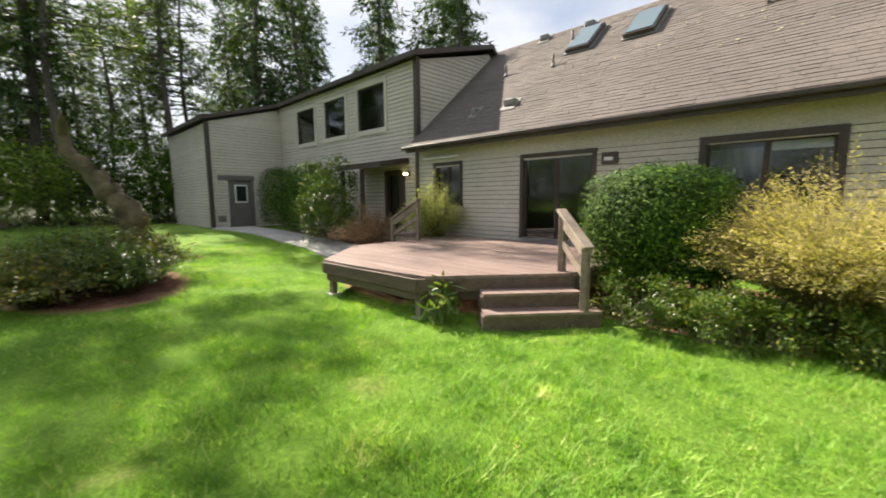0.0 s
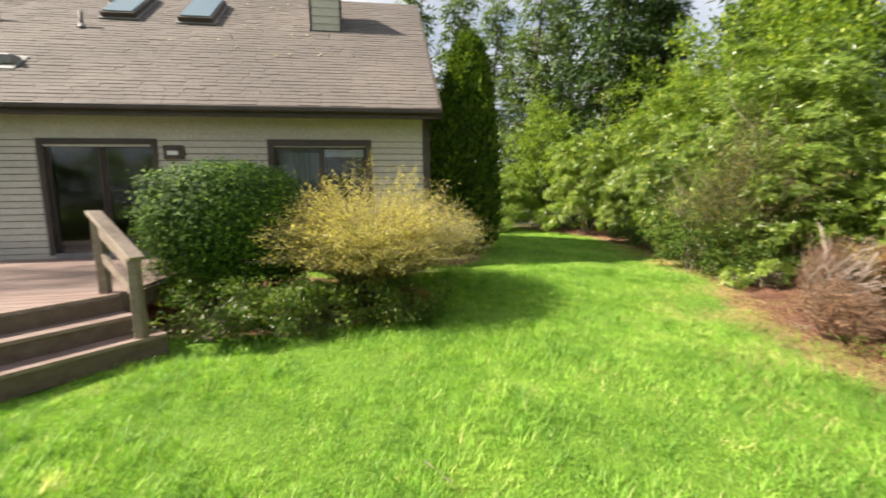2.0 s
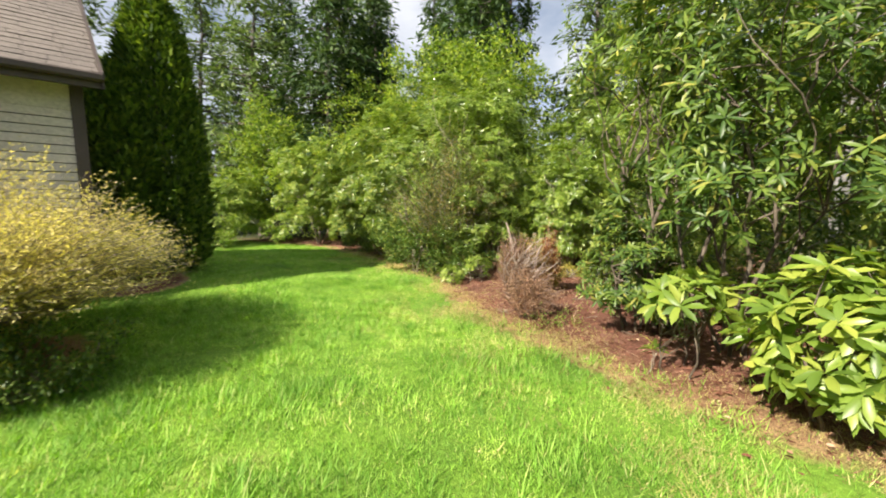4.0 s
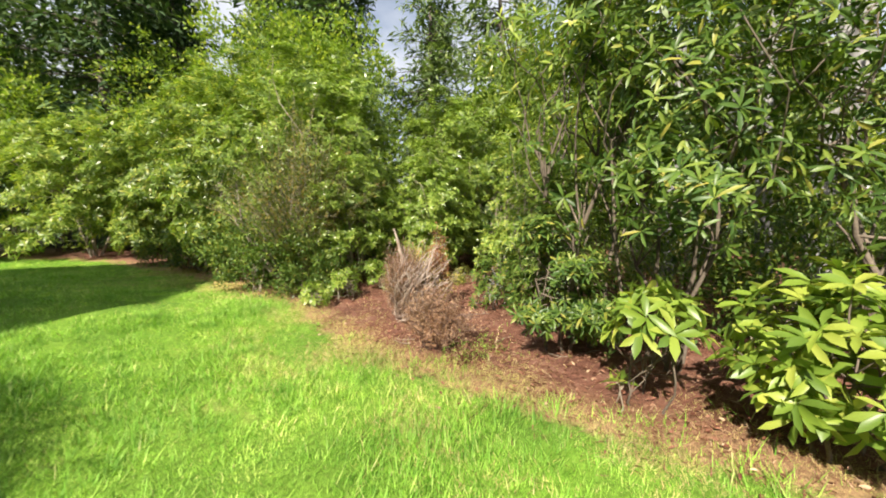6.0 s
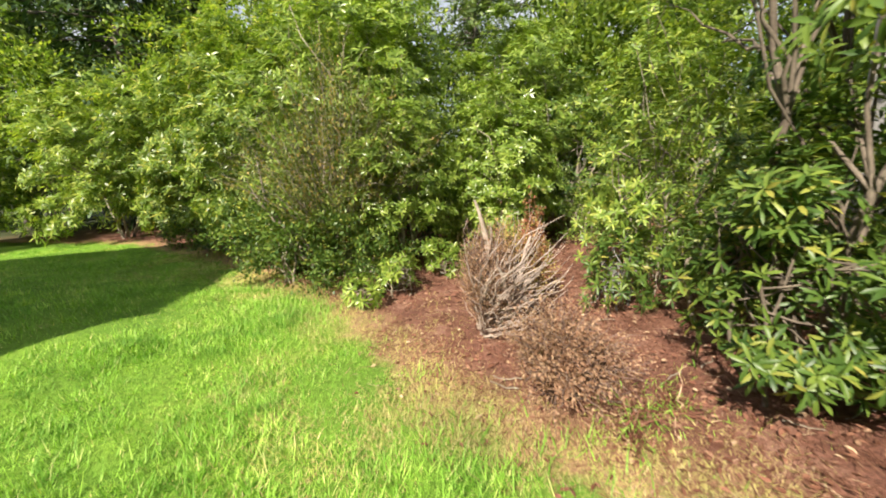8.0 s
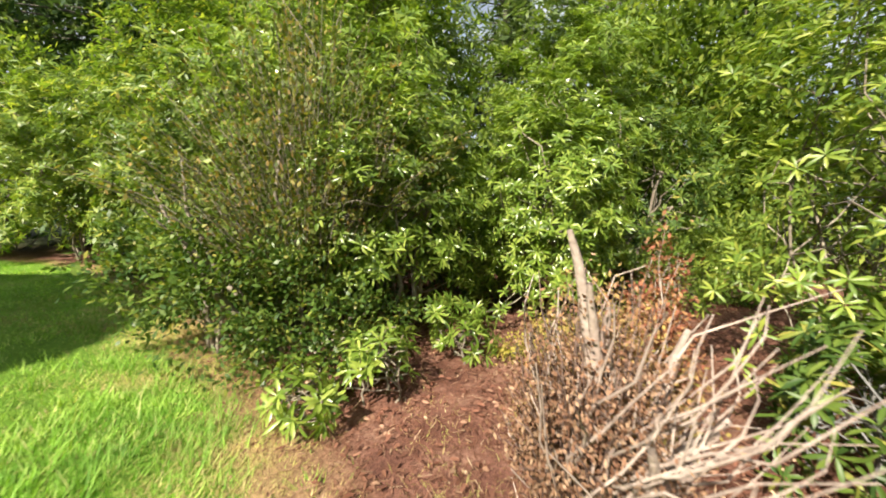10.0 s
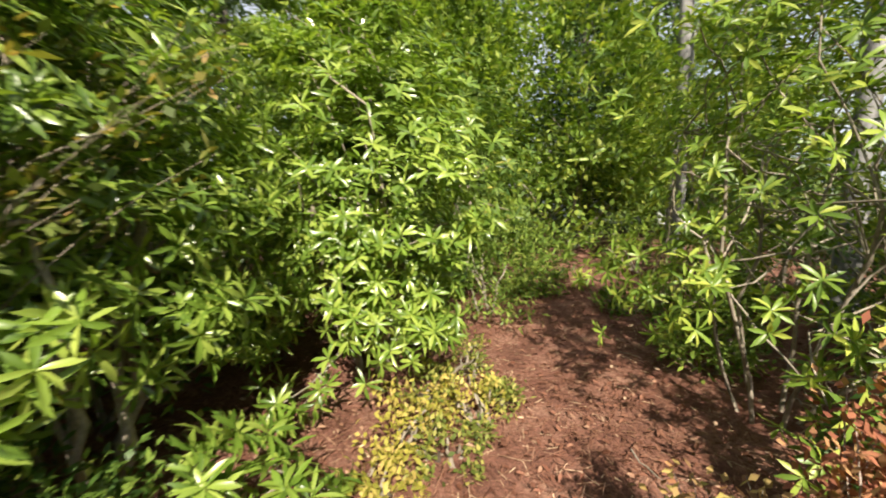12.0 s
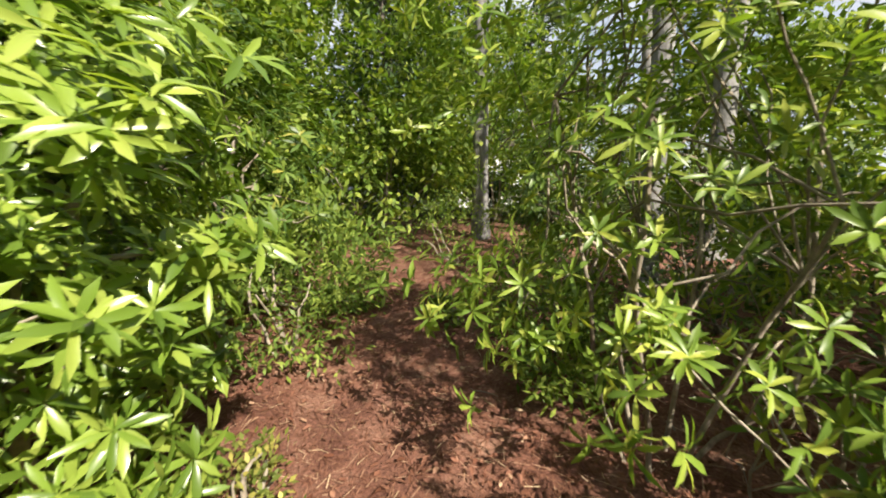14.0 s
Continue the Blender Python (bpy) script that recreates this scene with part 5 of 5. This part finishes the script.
def dead_shrub():
    """A dead grey snag with dry twigs and rust-coloured leaves round it."""
    rng = np.random.default_rng(90)
    ob = root("dead_snag", 6.13, 4.74, 0, "dead grey split snag with dry twigs", "dead shrub")
    main = bend_line((0.2, -0.16, -0.05), (-0.06, 0.04, 1.22), 0.08, 0.009, rng, 16, 0.08)
    main[:, 3] = np.linspace(0.078, 0.01, 16)
    main[:, 3] *= rng.uniform(0.8, 1.2, 16)
    child("trunk", tube_mesh("trunk", [main], M_DEADWOOD, 9), ob)
    for k in range(6):
        i = rng.integers(0, 9)
        a = rng.uniform(0, 6.28)
        q = bend_line(main[i, :3], main[min(i + 6, 15), :3] + [0.06 * math.cos(a), 0.06 * math.sin(a), 0.02], 0.035, 0.008, rng, 9, 0.15)
        child("strand", tube_mesh("strand", [q], M_DEADWOOD, 6), ob)
    for dx, dy, h in ((0.42, -0.3, 0.85), (0.3, -0.42, 0.6), (-0.2, -0.2, 0.7)):
        q = bend_line((0.2, -0.16, 0.05), (dx, dy, h), 0.03, 0.012, rng, 8, 0.2)
        child("spike", tube_mesh("spike", [q], M_DEADWOOD, 6), ob)
    tw = []
    for k in range(170):
        a, e = rng.uniform(0, 6.28), rng.uniform(0.15, 0.55)
        z = rng.uniform(0.05, 0.75)
        tip = np.array([e * math.cos(a) + 0.1, e * math.sin(a) - 0.2, z + rng.uniform(0.05, 0.4)])
        b = bend_line((0.05 * math.cos(a), 0.05 * math.sin(a), z * 0.6), tip, 0.008, 0.002, rng, 6, 0.3)
        if keep_clear(b[:, :3] + [6.13, 4.74, 0], 0.42).all():
            tw.append(b)
    tagged(child("branchwork", tube_mesh("branchwork", tw, M_DEADWOOD, 4), ob), kind="stuff")
    spray_bush("dead_shrub", 6.72, 4.74, "dead shrub with rust and yellow dry leaves", 0.32, 0.7, 150, M_RUST, 91, 0.03, 80, M_DARKTWIG, "dead shrubs", lean=0.2, bend=0.15, width=0.5, clear=0.45, category="dead shrub")
    spray_bush("dead_shrub", 6.98, 4.55, "narrow upright tuft of rust-red dead leaves", 0.12, 0.85, 40, M_REDLEAF, 97, 0.032, 130, M_DEADWOOD, "dead shrubs", lean=0.1, bend=0.05, width=0.5, clear=0.45, category="dead shrub")
    spray_bush("dead_shrub", 7.0, 4.85, "dry golden-brown shrub with bare twigs", 0.5, 0.5, 230, M_RUST, 92, 0.034, 70, M_DARKTWIG, "dead shrubs", lean=0.3, bend=0.25, width=0.55, clear=0.42, category="dead shrub")
    spray_bush("dead_shrub", 7.2, 5.0, "low reddish-gold dry shrub beside the path", 0.45, 0.36, 150, M_GOLDLEAF, 96, 0.032, 60, M_DARKTWIG, "dead shrubs", lean=0.3, bend=0.25, width=0.55, clear=0.4, category="dead shrub")
    spray_bush("dead_shrub", 5.45, 4.0, "low round heap of dead brown shrub", 0.5, 0.5, 420, M_DEADLEAF, 93, 0.024, 54, M_BRUSH, "dead shrubs", bend=0.5, clear=0.5, category="dead shrub")
    spray_bush("dead_shrub", 6.2, 4.72, "upright dead brown shrub", 0.3, 0.78, 360, M_DEADLEAF, 94, 0.022, 60, M_BRUSH, "dead shrubs", lean=0.25, bend=0.3, clear=0.45, category="dead shrub")

    spray_bush("dead_shrub", 7.22, 4.7, "small golden-leaved dry shrub", 0.28, 0.38, 90, M_GOLDLEAF, 95, 0.035, 60, M_DARKTWIG, "dead shrubs", lean=0.3, bend=0.2, width=0.6, clear=0.45, category="dead shrub")


dead_shrub()
for k, (x, y) in enumerate(((5.1, 3.55), (5.35, 3.5), (4.9, 4.25), (5.5, 3.35), (5.75, 5.3))):
    spray_bush("grass_tuft", x, y, "pale dry grass tuft in the litter", 0.2, 0.16, 26, M_GRASS, 500 + k, 0.07, 5, M_NEEDLE, "grass tufts", width=0.08, clear=0.4, category="grass")
rngt = np.random.default_rng(520)
STICKS = [(0.82, 2.62, 0.95, 2.42), *((x, y, x + rngt.uniform(-0.3, 0.3), y + rngt.uniform(-0.25, 0.25)) for x, y in zip(rngt.uniform(4.6, 9.8, 20), rngt.uniform(2.2, 5.4, 20)) if litter(x, y) > 0.75)]
for x, y, u, v in STICKS:
    q = bend_line((x, y, 0.022), (u, v, 0.03), 0.005, 0.003, rngt, 7, 0.25)
    q[:, 2] = 0.02 + rngt.uniform(0, 0.012, 7)
    tagged(new("fallen_twig", tube_mesh("fallen_twig", [q], M_TWIG, 5)), "pale dry fallen twig on the ground", "twig", "fallen twigs")


def bare_trunk(x, y, h, r, lx, ly, seed, mat=M_GREYBARK):
    rng = np.random.default_rng(seed)
    ob = root("alder_trunk", x, y, 0, "tall grey alder trunk with sparse limbs", "tree", "grey trunks")
    zs = np.linspace(-0.1, h, 16)
    line = np.c_[lx * zs + np.cumsum(rng.normal(0, 0.03, 16)), ly * zs + np.cumsum(rng.normal(0, 0.03, 16)), zs, r * (1 - 0.6 * zs / h) * rng.uniform(0.94, 1.06, 16)]
    line[0, 3] *= 1.3
    child("trunk", tube_mesh("trunk", [line], mat, 12), ob)
    limbs = []
    for k in range(12):
        i = rng.integers(5, 15)
        limbs.append(bend_line(line[i, :3], line[i, :3] + rng.normal(0, 1.3, 3) + [0, 0, 0.9], 0.04, 0.008, rng, 6, 0.25))
    tagged(child("branchwork", tube_mesh("branchwork", limbs, mat, 5), ob), kind="stuff")
    p = np.concatenate([l[-3:, :3] for l in limbs])
    p = np.repeat(p, 40, 0) + rng.normal(0, 0.55, (len(p) * 40, 3))
    v, f = leaf_arrays(p, rng.normal(size=p.shape), 0.13, 0.07, rng, detail=False)
    child("crown", raw_mesh("crown", v, f, M_SHRUB), ob)


for k, (x, y, r, lx, ly) in enumerate(((7.2, 0.2, 0.09, 0.03, -0.02), (7.45, 0.0, 0.12, 0.1, -0.1), (7.6, 0.45, 0.1, 0.0, 0.03), (10.4, -2.3, 0.2, 0.02, 0.0), (12.8, -4.6, 0.17, 0.02, 0.02), (14.6, -0.8, 0.19, 0.0, 0.02), (9.6, 1.2, 0.11, 0.0, 0.0), (13.2, -8.0, 0.22, 0.06, -0.12))):
    bare_trunk(x, y, 11 + k % 3, r, lx, ly, 100 + k)

# forest
fir_a = conifer("fir_tree", -29, 22, 26, 5.0, "tall dark fir behind the house", 201, M_FIR, 0.08, 36, 7, 0.3, 0.62, 5, 0.34)
fir_b = conifer("fir_tree", 16, 15, 18, 3.6, "dense green fir beyond the border", 202, M_FIR, 0.06, 34, 7, 0.25, 0.5, 9, 0.24)
pine_a = conifer("pine_tree", -38, 8, 23, 3.4, "tall slender pine with a sparse high crown", 203, M_PINE, 0.35, 22, 5, 0.05, 0.5, 5.5, 0.22, 0.6)
pine_b = conifer("pine_tree", 9.5, 24, 16, 3.4, "grey-green pine with open drooping limbs", 204, M_PINE, 0.1, 26, 7, 0.15, 0.5, 7.5, 0.22, 0.7)
rngf = random.Random(77)


def stand(src, spots, low=0.8, high=1.15):
    for x, y in spots:
        s = rngf.uniform(low, high)
        m = pose(x, y, float(ground_z(x, y)), 0, 0, rngf.uniform(0, 360)) @ Matrix.Diagonal((s, s, s, 1))
        copy_thing(src, m)


stand(fir_a, [(-24.5, 25), (-21, 24), (-33, 26), (-37, 20), (-27, 31), (-33, 17), (-41, 14), (-44, 1.5), (-43, -4), (-37, -9), (-45, 8), (-31, 12), (-31, 0.4)])
stand(pine_a, [(-42, 3), (-40, -3), (-36, 14), (-48, -6), (-34, -8), (-50, 5), (-39, 4.5), (-43, 16), (-37, -12), (-36, 9), (-32, 6.8), (-29, 1.0), (-31, -5)])
stand(fir_b, [(15, 20), (20, 3), (13, 26), (23, -3), (18, 13.5), (15, 13), (20, -4), (11.5, 19.5), (17.5, 17.5)], 0.75, 1.0)
stand(pine_b, [(5.5, 28), (13, 21), (2.5, 30), (17, 24), (22, 18), (26, 2), (21, -10), (28, -6), (9, 31), (19.5, 6.5), (23, 11), (28, 13.5), (11, 27.5), (15.5, 22)], 0.8, 1.1)
for k, (x, y, rx, h) in enumerate(((-26, -1, 3.0, 4.0), (-29, 3.5, 3.2, 5.0), (-23, -6, 3.2, 3.6), (-29, 9, 3.0, 5.5), (-33, -2, 3.5, 6.5), (-20, -11, 3, 4), (-29, -8, 3.4, 6), (-35, 5, 3.5, 7), (-26.5, 5.5, 2.0, 4.0), (-37, 1, 3.5, 7.5))):
    leafy_bush("thicket_shrub", x, y, "dark green thicket shrub at the lawn's far side", rx, rx, h, 6500, 0.19, M_HEDGE if k % 3 else M_SHRUB, 300 + k, group="thicket", stems=8)
for k, (x, y, rx, h) in enumerate(((13.5, 11, 2.2, 4.5), (13.2, 7.8, 2.0, 3.6), (16.5, 2.0, 2.2, 2.6), (15.5, -6, 2.6, 1.8), (13.0, 15.5, 2.4, 4.0), (11, -7, 2.4, 1.4))):
    leafy_bush("understorey_shrub", x, y, "dim green understorey shrub among trunks", rx, rx, h, 5200, 0.15, M_SHRUB, 320 + k, group="understorey", stems=10)

for k, (x, y, rx, h) in enumerate(((12.2, 12.5, 2.6, 8.5), (13.0, 10.6, 2.4, 8.0), (14.4, 5.2, 2.0, 6.5), (15.5, 1.2, 2.4, 6.5), (12.6, 17.0, 2.8, 8.0), (17.5, 4.0, 2.6, 8.5), (17, -3.5, 2.6, 6.5), (9.0, 20.5, 2.4, 6.5), (10.5, -4.5, 2.0, 5.0))):
    leafy_bush("broadleaf_tree", x, y, "tall leafy broadleaf tree behind the border", rx, rx, h, 13000, 0.17, (M_SHRUB_LIGHT, M_SHRUB_LIGHT, M_SHRUB)[k % 3], 340 + k, 0.4, group="background trees", stems=12, shell=0.45, category="tree")
# Thicket added out of view so that the window panes reflect dark leaves.
for k, (x, y) in enumerate(((-12, -13), (-6, -12), (0, -12), (6, -9), (-18, -14))):
    leafy_bush("thicket_shrub", x, y, "dark green thicket shrub at the lawn's far side", 3.2, 2.4, 5.5, 4200, 0.24, M_SHRUB, 360 + k, group="thicket", stems=8)

shed = root("distant_shed", 27, -7.5, 0, "pale distant building seen between trunks", "building")
part("wall", box_bm(-5, -3, -0.1, 5, 3, 2.6), M_PALE, shed)
part("roof", hull_bm([(-5.4, -3.4, 2.6), (5.4, -3.4, 2.6), (5.4, 3.4, 2.6), (-5.4, 3.4, 2.6), (-5.4, -0.1, 4.0), (5.4, -0.1, 4.0), (5.4, 0.1, 4.0), (-5.4, 0.1, 4.0)]), M_TRIM, shed)


# ---- lawn and litter ----
def grass():
    rng = np.random.default_rng(400)
    chunks = []
    for n, x0, x1, y0, y1, L in ((520000, -5, 7, 0.2, 7.5, 0.035), (110000, -13, -4, -1.5, 6, 0.065), (110000, -1, 9, 6.5, 17, 0.07), (50000, -5, 4, -2, 0.3, 0.05)):
        p = np.c_[rng.uniform(x0, x1, n), rng.uniform(y0, y1, n)]
        lit = litter(p[:, 0], p[:, 1])
        ok = (lit + rng.normal(0, 0.2, n) < 0.42)
        ok &= ~((p[:, 0] > -9) & (p[:, 0] < -2.3) & (p[:, 1] > 4.2 - 0.0) & (p[:, 0] < -3.0 + (p[:, 1] - 4.1) * 0.87))
        ok &= p[:, 1] < 8.4 + 40 * (p[:, 0] > 1.6)
        p = p[ok]
        chunks.append((p, L))
    P = np.concatenate([c[0] for c in chunks])
    L = np.concatenate([np.full(len(c[0]), c[1]) for c in chunks])
    n = len(P)
    heart = P[rng.integers(n, size=9000)]
    spread = rng.uniform(0.03, 0.11, 9000)
    own = rng.integers(9000, size=n)
    gathered = rng.random(n) < 0.42
    away = rng.normal(0, 1, (n, 2)) * spread[own][:, None]
    P = np.where(gathered[:, None], heart[own] + away, P)
    tall = 0.55 + 0.85 * (np.sin(P[:, 0] * 2.1 + np.sin(P[:, 1] * 1.7) * 1.4) * np.sin(P[:, 1] * 2.6 + 0.8 * np.sin(P[:, 0] * 3)) * 0.5 + 0.5)
    L = L * tall * rng.uniform(0.6, 1.35, n) * np.where(gathered, rng.uniform(0.9, 1.45, 9000)[own], 0.85)
    L = np.minimum(L, 0.13)
    a = 2.6 * np.sin(P[:, 0] * 1.3 + 1.1 * np.sin(P[:, 1] * 0.9)) + 2.0 * np.sin(P[:, 1] * 1.7) + rng.normal(0, 1.7, n)
    a = np.where(gathered, np.arctan2(away[:, 1], away[:, 0]) + rng.normal(0, 0.7, n), a)
    tilt = rng.uniform(0.2, 1.5, n)
    base = np.c_[P, ground_z(P[:, 0], P[:, 1]) - 0.004]
    w = 0.002 + 0.022 * L
    sx, sy = -np.sin(a) * w, np.cos(a) * w
    left = base + np.c_[sx, sy, np.zeros(n)]
    rightv = base - np.c_[sx, sy, np.zeros(n)]
    tip = base + np.c_[np.cos(a) * L * tilt, np.sin(a) * L * tilt, L]
    v = np.stack([left, rightv, tip], 1).reshape(-1, 3)
    f = np.arange(3 * n).reshape(-1, 3)
    tagged(new("grass", raw_mesh("grass", v, f, M_GRASS)), "bright green tufted lawn grass", "grass", kind="stuff")


grass()


def needle_litter():
    rng = np.random.default_rng(410)
    n = 80000
    p = np.c_[rng.uniform(3.6, 13, n), rng.uniform(0.5, 8.5, n)]
    ok = litter(p[:, 0], p[:, 1]) + rng.normal(0, 0.15, n) > 0.5
    p = p[ok]
    n = len(p)
    a = rng.uniform(0, 6.283, n)
    L = rng.uniform(0.03, 0.1, n) * (1 + 1.5 * (rng.random(n) < 0.03))
    base = np.c_[p, rng.uniform(0.004, 0.03, n)]
    d = np.c_[np.cos(a), np.sin(a), rng.normal(0, 0.12, n)]
    s = np.c_[-np.sin(a), np.cos(a), np.zeros(n)] * rng.uniform(0.001, 0.0026, n)[:, None]
    v = np.stack([base - s, base + s, base + d * L[:, None] + s, base + d * L[:, None] - s], 1).reshape(-1, 3)
    f = np.arange(4 * n).reshape(-1, 4)
    tagged(new("needle_litter", raw_mesh("needle_litter", v, f, M_NEEDLE)), "red-brown dry needle and twig litter", "litter", kind="stuff")


needle_litter()


def dry_edge():
    """Straw-coloured grass along the lawn's ragged edge and thin patches in it."""
    rng = np.random.default_rng(430)
    n = 130000
    y = rng.uniform(0.3, 12.5, n)
    off = rng.normal(0.0, 0.7, n)
    wide = 0.75 + 0.5 * np.sin(y * 1.9) * np.sin(y * 0.7 + 1)
    x = edge_x(y) + off * wide
    patch = np.sin(x * 3.1 + 1.7 * np.sin(y * 1.6)) * np.sin(y * 2.7 + 1.2 * np.sin(x * 2.2))
    ok = patch + rng.normal(0, 0.45, n) > -0.1
    p = np.c_[x, y][ok]
    n = len(p)
    a = rng.uniform(0, 6.283, n)
    L = rng.uniform(0.02, 0.07, n)
    base = np.c_[p, ground_z(p[:, 0], p[:, 1])]
    s = np.c_[-np.sin(a), np.cos(a), np.zeros(n)] * rng.uniform(0.0012, 0.003, n)[:, None]
    tip = base + np.c_[np.cos(a) * L, np.sin(a) * L, L * rng.uniform(0.15, 0.9, n)]
    v = np.stack([base - s, base + s, tip], 1).reshape(-1, 3)
    tagged(new("dry_grass", raw_mesh("dry_grass", v, np.arange(3 * n).reshape(-1, 3), M_STRAW)), "thin straw-coloured dry grass along the lawn's edge", "grass", kind="stuff")


dry_edge()


def fallen_leaves():
    rng = np.random.default_rng(440)
    n = 9000
    p = np.c_[rng.uniform(3.6, 12, n), rng.uniform(0.5, 8.5, n)]
    p = p[litter(p[:, 0], p[:, 1]) + rng.normal(0, 0.15, n) > 0.55]
    n = len(p)
    pos = np.c_[p, rng.uniform(0.012, 0.035, n)]
    a = rng.uniform(0, 6.283, n)
    out = np.c_[np.cos(a), np.sin(a), rng.normal(0.05, 0.2, n)]
    v, f = leaf_arrays(pos, out, 0.05, 0.02, rng, 0.3, 0.1, True)
    tagged(new("fallen_leaves", raw_mesh("fallen_leaves", v, f, M_NEEDLE)), "curled brown fallen leaves lying in the litter", "leaves", kind="stuff")


fallen_leaves()
